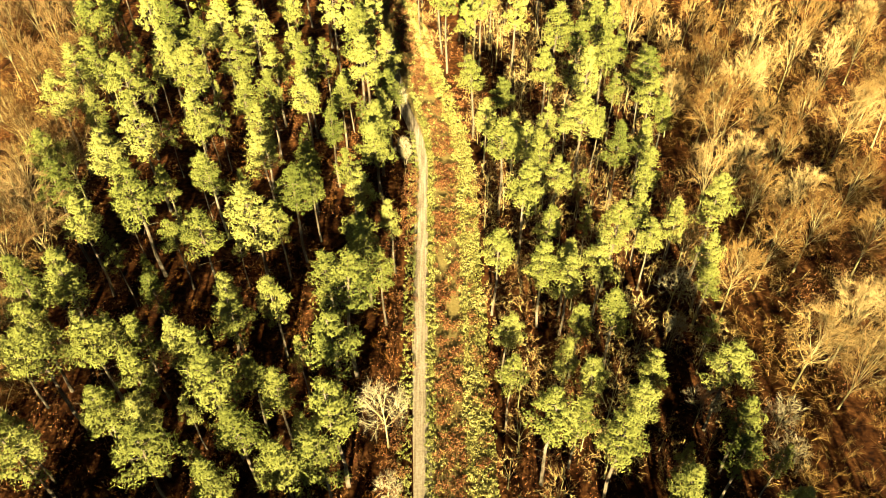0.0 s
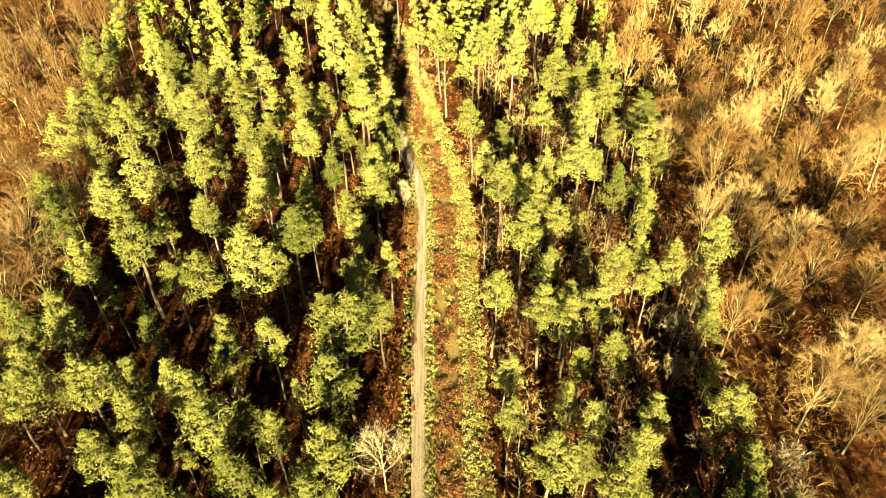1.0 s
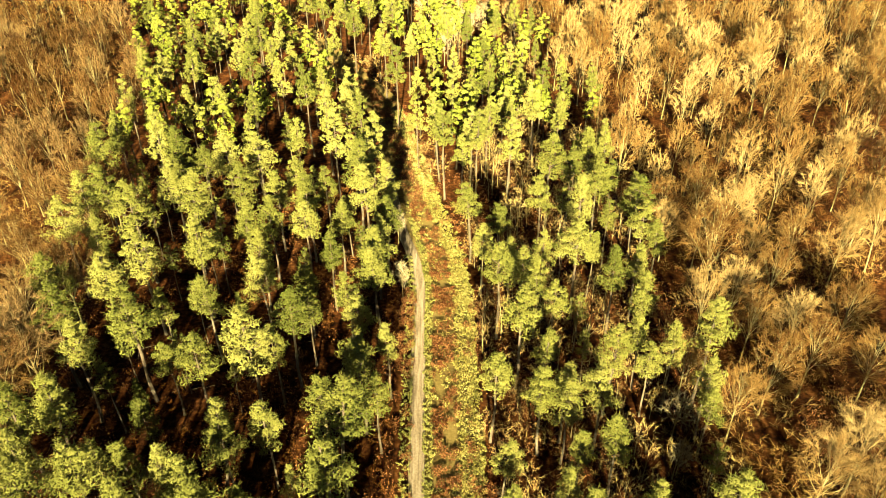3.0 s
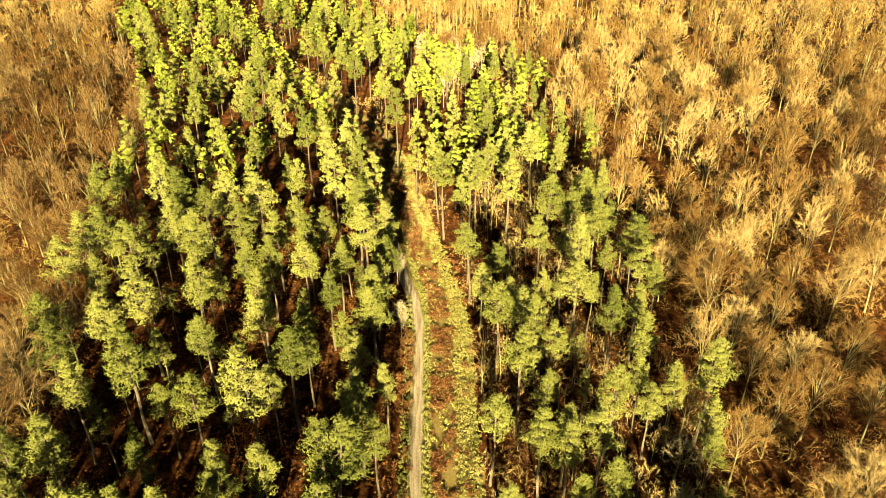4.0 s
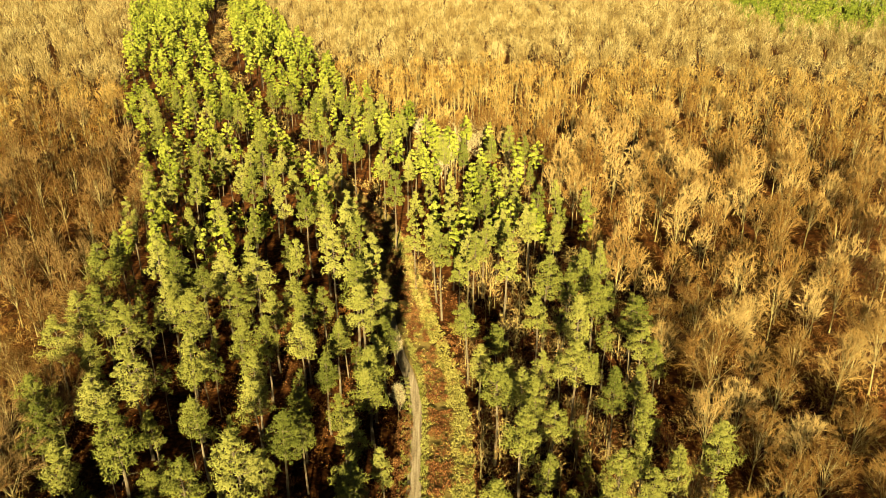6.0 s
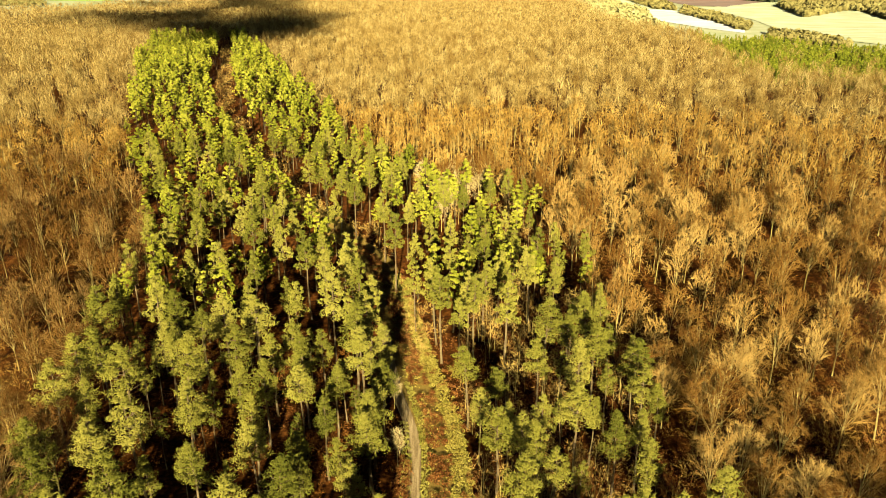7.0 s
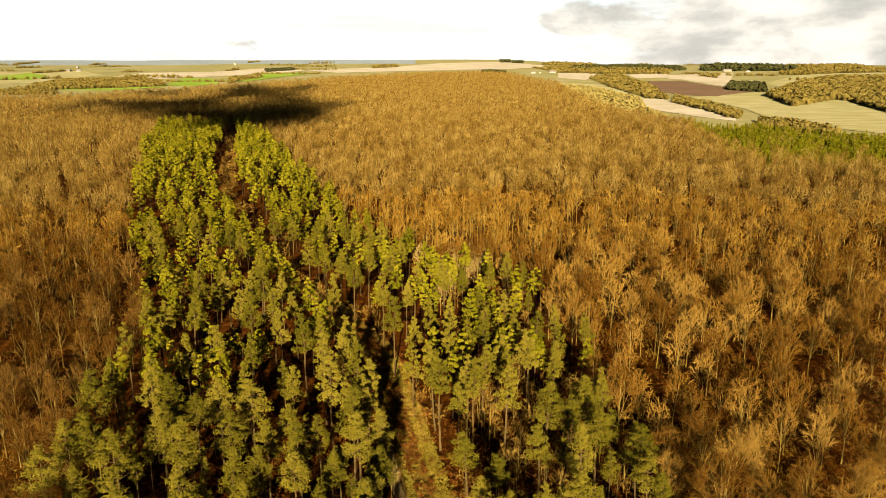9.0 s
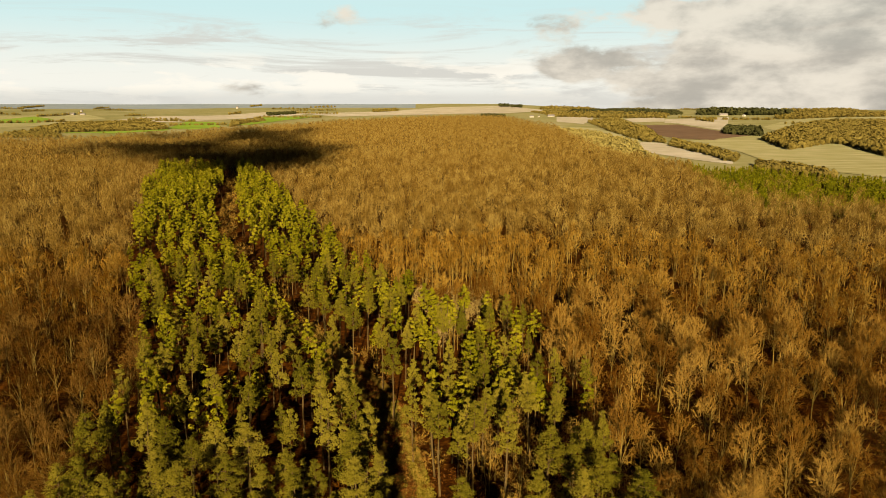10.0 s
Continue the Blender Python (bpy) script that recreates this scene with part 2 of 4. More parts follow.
def mesh(name, verts, faces, mats, which=None):
    """A mesh from arrays of corners and of triangles or quads."""
    verts, faces = np.asarray(verts, np.float32), np.asarray(faces, np.int32)
    me = bpy.data.meshes.new(name)
    n, k = faces.shape
    me.vertices.add(len(verts)), me.loops.add(n * k), me.polygons.add(n)
    me.vertices.foreach_set("co", verts.ravel())
    me.loops.foreach_set("vertex_index", faces.ravel())
    me.polygons.foreach_set("loop_start", np.arange(0, n * k, k, dtype=np.int32))
    for m in mats:
        me.materials.append(m)
    if which is not None:
        me.polygons.foreach_set("material_index", np.asarray(which, np.int32))
    me.update(calc_edges=True)
    return me


def part(name, me, parent=None, label=""):
    ob = new(name, me)
    ob.parent = parent
    return tagged(ob, label)


def ground():
    rings = np.concatenate([np.arange(0.5, 230, 3.6), 230 * 1.045 ** np.arange(0, 70)])
    rings = np.append(rings[rings < 4900], [4940])
    turns = 280
    a = np.linspace(0, 2 * np.pi, turns, endpoint=False)
    R, A = np.meshgrid(rings, a, indexing="ij")
    x, y = R * np.sin(A), R * np.cos(A)
    z = land(x, y)
    bumps = 0.22 * np.sin(x * 0.9 + 1.3 * np.sin(y * 0.5)) * np.cos(y * 0.8) + 0.15 * np.sin(x * 2.1 + y * 1.7)
    z = z + bumps * smooth(from_line(TRACK, x, y), 2.5, 9) * (R < 400) - 0.25 * smooth(from_line(TRACK, x, y), 14, 5)
    v = np.stack([x, y, z], -1).reshape(-1, 3)
    i, j = np.meshgrid(np.arange(len(rings) - 1), np.arange(turns), indexing="ij")
    j2 = (j + 1) % turns
    f = np.stack([i * turns + j, (i + 1) * turns + j, (i + 1) * turns + j2, i * turns + j2], -1).reshape(-1, 4)
    centre = v[f].mean(1)
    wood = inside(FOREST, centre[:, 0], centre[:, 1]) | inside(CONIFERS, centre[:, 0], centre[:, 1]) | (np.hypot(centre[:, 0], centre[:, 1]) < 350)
    # far land on the left that takes the haze-tinted colour
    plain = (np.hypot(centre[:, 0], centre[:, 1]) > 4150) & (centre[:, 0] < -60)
    ob = new("ground", mesh("ground", v, f[:, ::-1], [COUNTRY, LITTER, HAZED_DOWNS], wood + 2 * plain))
    ob.data.polygons.foreach_set("use_smooth", np.ones(len(f), bool))
    tagged(ob, "brown leaf-littered woodland ground and open country", "ground", kind="structure")


ground()


def ribbon(name, line, offsets, heights, mat, step=1.6, wobble=0.0, label="", category=""):
    """A strip along a line; offsets across it and their heights."""
    pts = []
    for (ax, ay), (bx, by) in zip(line, line[1:]):
        n = max(1, int(math.hypot(bx - ax, by - ay) / step))
        pts += [(ax + (bx - ax) * k / n, ay + (by - ay) * k / n) for k in range(n)]
    pts = np.array(pts + [line[-1]])
    for _ in range(6):
        pts[1:-1] = (pts[:-2] + 2 * pts[1:-1] + pts[2:]) / 4
    d = np.gradient(pts, axis=0)
    d /= np.linalg.norm(d, axis=1)[:, None]
    side = np.stack([d[:, 1], -d[:, 0]], -1)
    rng = np.random.default_rng(5)
    off = np.asarray(offsets)[None, :] + 0 * pts[:, :1]
    soft = np.convolve(rng.normal(0, 1, len(pts) + 8), np.ones(9) / 3, "valid")
    soft2 = np.convolve(rng.normal(0, 1, len(pts) + 8), np.ones(9) / 3, "valid")
    off[:, 0] += wobble * soft
    off[:, -1] += wobble * soft2
    p = pts[:, None, :] + side[:, None, :] * off[:, :, None]
    z = land(p[..., 0], p[..., 1]) + np.asarray(heights)[None, :] + rng.normal(0, 0.012, off.shape)
    v = np.concatenate([p, z[..., None]], -1).reshape(-1, 3)
    m = len(offsets)
    i, j = np.meshgrid(np.arange(len(pts) - 1), np.arange(m - 1), indexing="ij")
    f = np.stack([i * m + j, i * m + j + 1, (i + 1) * m + j + 1, (i + 1) * m + j], -1).reshape(-1, 4)
    ob = new(name, mesh(name, v, f, [mat]))
    ob.data.polygons.foreach_set("use_smooth", np.ones(len(f), bool))
    return tagged(ob, label, category, kind="structure")


# ---- generators for foliage ----


def shards(rng, centres, radii, count, size, lift=0.0, narrow=0.45, loose=0.6, facing=None):
    """Small leaf-like triangles over the skins of many clumps: clumps x count triangles."""
    centres, radii = np.asarray(centres, float), np.asarray(radii, float)
    n = len(centres)
    u = rng.normal(size=(n, count, 3))
    u /= np.linalg.norm(u, axis=2)[..., None]
    pos = centres[:, None] + u * radii[:, None] * rng.uniform(0.6, 1.08, (n, count, 1))
    nrm = u + loose * rng.normal(size=u.shape)
    if facing is not None:
        nrm = nrm + np.asarray(facing)[:, None]
    nrm /= np.linalg.norm(nrm, axis=2)[..., None]
    t = u * 0.7 + rng.normal(size=u.shape) * 0.8 + np.array([0, 0, lift])
    t -= (t * nrm).sum(2)[..., None] * nrm
    t /= np.linalg.norm(t, axis=2)[..., None] + 1e-9
    b = np.cross(nrm, t)
    s = size * rng.uniform(0.65, 1.35, (n, count, 1))
    tri = np.stack([pos + t * s * 0.65, pos - t * s * 0.35 + b * s * narrow, pos - t * s * 0.35 - b * s * narrow], 2)
    return tri.reshape(-1, 3)


def slivers(rng, starts, ways, length, width, facing=None):
    """Thin twigs: one long triangle from each start along each way."""
    w = rng.normal(size=ways.shape)
    if facing is not None:
        w = np.cross(ways, facing) + 0.35 * w
    w -= (w * ways).sum(-1)[..., None] * ways
    w /= np.linalg.norm(w, axis=-1)[..., None]
    ln, wd = np.asarray(length)[..., None], np.asarray(width)[..., None]
    return np.stack([starts - w * wd / 2, starts + w * wd / 2, starts + ways * ln], -2).reshape(-1, 3)


def tris(v):
    return np.arange(len(v)).reshape(-1, 3)


def tube(points, radii, sides=5):
    """A tapered tube of triangles along points."""
    points = np.asarray(points, float)
    d = np.gradient(points, axis=0)
    d /= np.linalg.norm(d, axis=1)[:, None]
    ref = np.where(np.abs(d[:, 2:]) > 0.9, [[1.0, 0, 0]], [[0, 0, 1.0]])
    e = np.cross(d, ref)
    e /= np.linalg.norm(e, axis=1)[:, None]
    g = np.cross(d, e)
    a = np.linspace(0, 2 * np.pi, sides, endpoint=False)
    ring = e[:, None] * np.cos(a)[None, :, None] + g[:, None] * np.sin(a)[None, :, None]
    v = (points[:, None] + ring * np.asarray(radii)[:, None, None]).reshape(-1, 3)
    i, j = np.meshgrid(np.arange(len(points) - 1), np.arange(sides), indexing="ij")
    j2 = (j + 1) % sides
    q = np.stack([i * sides + j, i * sides + j2, (i + 1) * sides + j2, (i + 1) * sides + j], -1).reshape(-1, 4)
    return v, np.concatenate([q[:, [0, 1, 2]], q[:, [0, 2, 3]]])


def join(pieces):
    vs, fs, base = [], [], 0
    for v, f in pieces:
        vs.append(v), fs.append(f + base)
        base += len(v)
    return np.concatenate(vs), np.concatenate(fs)


def pine_shape(seed, clumps, per_clump, shard, tufts=10, spike=0.10, narrow=0.30, puff=1.0):
    """Trunk, limbs and crown of one pine about 20 m tall, as arrays."""
    rng = np.random.default_rng(seed)
    lean = rng.normal(0, 0.35, 2)
    hs = np.array([-0.4, 0.6, 4, 8, 12, 16, 19.3])
    stem = np.stack([lean[0] * (hs / 20) ** 2 + 0.12 * np.sin(hs * 0.5 + seed), lean[1] * (hs / 20) ** 2 + 0.12 * np.cos(hs * 0.4 + seed), hs], -1)
    trunk = tube(stem, [0.30, 0.23, 0.20, 0.17, 0.14, 0.09, 0.03], 7)
    k = np.arange(clumps)
    h = (k + 0.5) / clumps
    h = 1 - (1 - h) ** 0.78
    low, taper = rng.uniform(10.0, 12.4), rng.uniform(0.52, 0.82)
    ang = k * 2.39996 + rng.uniform(-0.7, 0.7, clumps)
    lobe = 1 + 0.26 * np.sin(2 * ang + seed) + 0.24 * np.sin(9 * h + 2 * ang + seed)
    wide = 2.75 * (1 - h) ** taper * np.minimum(1, (h + 0.24) / 0.40) * lobe
    rad = wide * np.sqrt(rng.uniform(0.20, 1.0, clumps))
    z = low + (19.5 - low) * h + rng.normal(0, 0.25, clumps) + 0.22 * rad
    c = np.stack([rad * np.cos(ang), rad * np.sin(ang), z], -1)
    axis = np.stack([np.interp(z, hs, stem[:, 0]), np.interp(z, hs, stem[:, 1])], -1)
    c[:, :2] += axis
    size = puff * rng.uniform(0.62, 1.15, clumps) * (1.08 - 0.52 * h)
    radii = np.stack([size, size, size * 0.62], -1)
    crown = shards(rng, c, radii, per_clump, shard, lift=0.7, narrow=narrow, loose=0.30, facing=np.stack([np.cos(ang) * 0.4, np.sin(ang) * 0.4, 0.15 + 0.4 * h], -1))
    if tufts:
        u = rng.normal(size=(clumps, tufts, 3))
        u /= np.linalg.norm(u, axis=2)[..., None]
        st = (c[:, None] + u * radii[:, None] * 0.80).reshape(-1, 3)
        out = np.repeat(np.stack([np.cos(ang), np.sin(ang), np.full(clumps, 0.9)], -1), tufts, 0)
        wy = out * 0.5 + u.reshape(-1, 3)
        wy /= np.linalg.norm(wy, axis=1)[:, None]
        crown = np.concatenate([crown, slivers(rng, st, wy, rng.uniform(0.35, 0.80, len(st)), spike * rng.uniform(0.7, 1.5, len(st)), out * 0.5 + u.reshape(-1, 3))])
    limbs = []
    for i in range(0, clumps, max(1, clumps // 18)):
        base = (*axis[i], z[i] - 0.5 * rad[i] - 0.2)
        mid = (np.array(base) + c[i]) / 2 - np.array([0, 0, 0.15])
        limbs.append(tube([base, mid, c[i]], [0.06, 0.045, 0.02], 3))
    for i in range(5):
        a, zz = rng.uniform(0, 6.28), rng.uniform(5.5, 10.0)
        s = np.array([np.interp(zz, hs, stem[:, 0]), np.interp(zz, hs, stem[:, 1]), zz])
        limbs.append(tube([s, s + np.array([math.cos(a), math.sin(a), 0.25]) * 0.6, s + np.array([math.cos(a), math.sin(a), 0.1]) * rng.uniform(0.9, 1.6)], [0.04, 0.03, 0.012], 3))
    return trunk, join(limbs), (crown, tris(crown))


def bare_shape(seed, limbs_n, subs_n, twigs_n, tall=20.0, wide=1.0, twig=0.06, sides=4, slim=False, reach=1.0):
    """A leafless broadleaf tree: limbs that rise in a fan to a rounded head of fine twigs."""
    rng = np.random.default_rng(seed)
    k = tall / 20
    fork = tall * rng.uniform(0.22, 0.34)
    heart = np.array([*rng.normal(0, 0.4, 2) * k, tall * rng.uniform(0.60, 0.67)])
    half = np.array([wide * tall * rng.uniform(0.21, 0.26), wide * tall * rng.uniform(0.21, 0.26), tall * rng.uniform(0.29, 0.34)])
    hs = np.array([-0.4, 0.8, fork * 0.5, fork, tall * 0.62, tall * 0.86])
    stem = np.stack([heart[0] * (hs / heart[2]) ** 2 * 0.8, heart[1] * (hs / heart[2]) ** 2 * 0.8, hs], -1)
    wood = [tube(stem, np.array([0.27, 0.19, 0.16, 0.14, 0.07, 0.02]) * k, 4 if slim else 6)]
    fine, ways, lens = [], [], []
    for i in range(limbs_n):
        h = (i + 0.5) / limbs_n
        a = i * 2.4 + rng.uniform(-0.35, 0.35)
        up = math.sin(radians(-18 + 100 * h + rng.uniform(-9, 9)))
        flat = math.sqrt(max(0.0, 1 - up * up))
        way = np.array([math.cos(a) * flat, math.sin(a) * flat, up])
        z0 = fork * (0.92 + 0.75 * h * rng.uniform(0.7, 1.0))
        p0 = np.array([np.interp(z0, hs, stem[:, 0]), np.interp(z0, hs, stem[:, 1]), z0])
        end = heart + half * way * rng.uniform(0.86, 1.06)
        go = end - p0
        bow = np.array([1, 1, 0])
        p = np.array([p0, p0 + go * 0.33 - go * bow * 0.06, p0 + go * 0.68 - go * bow * 0.05, end])
        p[1:3] += rng.normal(0, 0.18, (2, 3)) * k
        wood.append(tube(p, np.array([0.075, 0.052, 0.034, 0.010]) * k, sides))
        for j in range(subs_n):
            u = 0.30 + 0.66 * (j + rng.uniform(0, 1)) / subs_n
            s = np.array([np.interp(u * 3, range(4), p[:, q]) for q in range(3)])
            w = way + rng.normal(0, 0.55, 3)
            w /= np.linalg.norm(w)
            e = heart + half * w * rng.uniform(0.80, 1.04)
            if np.linalg.norm(e - s) > 4.2 * k:
                e = s + (e - s) * 4.2 * k / np.linalg.norm(e - s)
            if not slim:
                wood.append(tube([s, (s + e) / 2 + [0, 0, -0.12 * k], e], np.array([0.028, 0.019, 0.006]) * k, 3))
            v = rng.uniform(0.12, 1.0, twigs_n) ** 0.8
            fine.append(s + (e - s) * v[:, None])
            out = (e - heart) / np.linalg.norm(e - heart)
            along = (e - s) / (np.linalg.norm(e - s) + 1e-6)
            ww = along * 0.55 + out * 0.50 + rng.normal(0, 0.42, (twigs_n, 3)) + [0, 0, 0.22]
            ways.append(ww / np.linalg.norm(ww, axis=1)[:, None])
            lens.append(rng.uniform(0.6, 2.0, twigs_n) * k * reach)
    st, wy, ln = np.concatenate(fine), np.concatenate(ways), np.concatenate(lens)
    tw = slivers(rng, st, wy, ln, twig * rng.uniform(0.6, 1.4, len(ln)))
    return join(wood), (tw, tris(tw))


def plume(seed, n, tall, wide, base, width):
    """A fan of slivers that rise from one foot: a bush or a tuft of grass."""
    rng = np.random.default_rng(seed)
    a, r = rng.uniform(0, 6.283, n), np.sqrt(rng.uniform(0, 1, n))
    foot = np.array([0, 0, base])
    tip = np.stack([np.cos(a) * r * wide / 2, np.sin(a) * r * wide / 2, tall * (1 - 0.30 * r * r) * rng.uniform(0.72, 1.0, n)], -1)
    u = rng.uniform(0.0, 0.65, n)[:, None]
    st = foot + (tip - foot) * u
    wy = tip - st + rng.normal(0, 0.06, (n, 3)) * wide
    ln = np.linalg.norm(wy, axis=1)
    wy /= ln[:, None]
    v = slivers(rng, st, wy, ln, width * rng.uniform(0.6, 1.4, n))
    return v, tris(v)


def broom(seed, limbs, twigs, tall, wide, width):
    """A far leafless tree: pale limbs that fan out from one fork, and a rounded head of short twigs."""
    rng = np.random.default_rng(seed)
    fork = np.array([0, 0, tall * rng.uniform(0.22, 0.32)])
    heart = np.array([0, 0, tall * 0.64])

    def rim(n, lo):
        a, u = rng.uniform(0, 6.283, n), rng.uniform(lo, 1, n)
        q = np.sqrt(1 - u * u) * rng.uniform(0.80, 1.05, n)
        return np.stack([np.cos(a) * q * wide / 2, np.sin(a) * q * wide / 2, heart[2] + tall * 0.36 * u], -1)

    ends = rim(limbs, 0.0)
    way = ends - fork
    ln = np.linalg.norm(way, axis=1)
    limb = slivers(rng, np.repeat(fork[None], limbs, 0), way / ln[:, None], ln * 0.97, np.full(limbs, width * 0.9), np.array([0.0, 1.0, 0.0]))
    tip = rim(twigs, -0.55)
    out = tip - heart
    out /= np.linalg.norm(out, axis=1)[:, None]
    wy = out * 0.7 + rng.normal(0, 0.35, (twigs, 3)) + [0, 0, 0.45]
    wy /= np.linalg.norm(wy, axis=1)[:, None]
    ln = tall * rng.uniform(0.09, 0.20, twigs)
    head = slivers(rng, tip - wy * ln[:, None], wy, ln * 1.15, width * rng.uniform(0.6, 1.5, twigs))
    trunk = slivers(rng, np.zeros((1, 3)), np.array([[0, 0, 1.0]]), np.array([tall * 0.5]), np.array([width * 1.2]), np.array([0.0, 1.0, 0.0]))
    v = np.concatenate([limb, trunk, head])
    return v, tris(v), np.repeat([0, 1], [limbs + 1, twigs])


def tuft(seed, n, radius, height, size, narrow=0.4):
    """A low clump of leaves."""
    rng = np.random.default_rng(seed)
    v = shards(rng, [(0, 0, height * 0.35)], [(radius, radius, height * 0.6)], n, size, lift=0.6, narrow=narrow, loose=0.9)
    return v, tris(v), np.zeros(n, int)


def leafy_tree(seed, lumps, per_lump, tall, wide, size, pointed=False):
    """A leafy far tree: a few lumps of leaf triangles."""
    rng = np.random.default_rng(seed)
    h = (np.arange(lumps) + 0.5) / lumps
    a = np.arange(lumps) * 2.4 + seed
    r = wide / 2 * ((1 - h) * 0.55 if pointed else 0.5 * np.sin(np.pi * (0.15 + 0.8 * h)))
    c = np.stack([np.cos(a) * r, np.sin(a) * r, tall * (0.12 + 0.78 * h)], -1)
    w = wide / 2 * ((1.05 - h) * 0.6 if pointed else np.full(lumps, 0.62))
    v = shards(rng, c, np.stack([w, w, np.full(lumps, tall * (0.75 if pointed else 1.1) / lumps)], -1), per_lump, size, lift=0.4, narrow=0.5 if pointed else 0.62, loose=0.10)
    return v, tris(v), np.zeros(lumps * per_lump, int)


def sow(name, shapes, places, mats, label, category, group="", heart=None):
    """Many copies of some shapes, joined into one object of kind stuff. shapes: (verts, faces, material index per face); places: x, y, z, turn, scale."""
    places = np.asarray(places, float)
    kind = np.arange(len(places)) % len(shapes)
    vs, fs, ms, ns, base = [], [], [], [], 0
    for i, (v, f, m) in enumerate(shapes):
        p = places[kind == i]
        if not len(p):
            continue
        c, s = np.cos(p[:, 3]) * p[:, 4], np.sin(p[:, 3]) * p[:, 4]
        x = c[:, None] * v[None, :, 0] - s[:, None] * v[None, :, 1] + p[:, 0:1]
        y = s[:, None] * v[None, :, 0] + c[:, None] * v[None, :, 1] + p[:, 1:2]
        z = p[:, 4:5] * v[None, :, 2] + p[:, 2:3]
        vs.append(np.stack([x, y, z], -1).reshape(-1, 3))
        fs.append((f[None] + (np.arange(len(p)) * len(v))[:, None, None] + base).reshape(-1, 3))
        ms.append(np.tile(m, len(p)))
        if heart is not None:
            ns.append((vs[-1].reshape(len(p), -1, 3) - (p[:, None, :3] + [0, 0, heart] * p[:, 4:5, None])).reshape(-1, 3))
        base += len(p) * len(v)
    verts, faces = np.concatenate(vs), np.concatenate(fs)
    if heart is not None:
        round_to = np.concatenate(ns)
        round_to /= np.linalg.norm(round_to, axis=1)[:, None] + 1e-9
        across = np.cross(verts[faces[:, 1]] - verts[faces[:, 0]], verts[faces[:, 2]] - verts[faces[:, 0]])
        turned = (across * round_to[faces[:, 0]]).sum(1) < 0
        faces[turned] = faces[turned][:, ::-1]
    ob = new(name, mesh(name, verts, faces, mats, np.concatenate(ms)))
    if heart is not None:
        ob.data.polygons.foreach_set("use_smooth", np.ones(len(ob.data.polygons), bool))
        ob.data.normals_split_custom_set_from_vertices(round_to)
    return tagged(ob, label, category, group, "stuff")


def spread(rng, box, gap, keep, jitter=0.42):
    """Places on a jittered grid with a gap, where keep(x, y) holds."""
    x0, y0, x1, y1 = box
    gx, gy = np.meshgrid(np.arange(x0, x1, gap), np.arange(y0, y1, gap))
    gx = gx + rng.uniform(-jitter, jitter, gx.shape) * gap + (np.arange(gx.shape[0]) % 2)[:, None] * gap * 0.5
    gy = gy + rng.uniform(-jitter, jitter, gy.shape) * gap
    x, y = gx.ravel(), gy.ravel()
    k = keep(x, y)
    return np.stack([x[k], y[k]], -1)


def placed(rng, xy, lo, hi, sink=0.0):
    n = len(xy)
    return np.column_stack([xy, land(xy[:, 0], xy[:, 1]) - sink, rng.uniform(0, 6.283, n), rng.uniform(lo, hi, n)])


def in_view(x, y, slack=4.0):
    """Inside the wedge of land that lies before the drone, widened a little."""
    return (np.abs(np.degrees(np.arctan2(x, np.maximum(y, 1e-3)))) < 33 + slack) & (y > 0) | (np.hypot(x, y) < 110)


# ---- track, verge ----
ribbon("track", TRACK[:11], [-1.25, -0.95, -0.65, -0.3, 0.05, 0.4, 0.72, 1.0, 1.25], [-0.12, 0.05, 0.01, 0.05, 0.09, 0.05, 0.01, 0.05, -0.12], GRAVEL, 1.2, 0.03,
       "pale sandy gravel forest track with two wheel ruts", "track")
VERGE_LINE = [(1.7, -40), (1.7, 44), (1.6, 60), (1.5, 96), (1.6, 112), (0.6, 124), (-2.3, 138), (-5.2, 152), (-8.0, 168), (-12.0, 190), (-18.5, 212), (-36, 247), (-52, 278)]
ribbon("verge", VERGE_LINE, [-5.4, -4, -2.5, -1, 0.5, 2, 3.5, 4.9], [-0.16, -0.07, -0.02, 0.03, 0.0, 0.04, 0.0, -0.16], VERGE, 1.4, 0.25,
       "grassy brown verge beside the forest track", "verge")

# ---- the pines: x, y, scale ----
PINES_A = [(-71.8, 151.3, 1.18), (-69.4, 138.4, 1.35), (-70.2, 126, 1.04), (-64, 123.7, 1.24), (-67.8, 112.1, 1.18), (-62.4, 112, 0.95), (-56, 116.5, 1.27), (-60.7, 144.4, 1.35), (-52.8, 136.8, 1.35), (-49.8, 139.6, 0.95), (-47.3, 119.3, 1.27), (-53, 128.8, 1.12), (-44.6, 139, 1.17), (-39.5, 127.4, 1.09), (-40.4, 147.8, 1.21), (-37.3, 138.3, 1.15), (-36.9, 117.1, 0.92), (-32.3, 127.2, 0.97), (-31.7, 116.9, 1.01), (-31.5, 148.9, 1.09), (-29.7, 135.7, 0.9), (-25.2, 122.8, 1.04), (-24.6, 114.5, 0.98), (-22.9, 131.4, 0.87), (-22.7, 146, 1.35), (-18.5, 145.9, 0.94), (-16.4, 133.5, 1.2), (-14.2, 141.2, 1.14), (-19.3, 107.4, 0.84), (-18.9, 118.6, 0.9), (-13.9, 122.5, 1.23), (-11.1, 110.8, 0.95)]
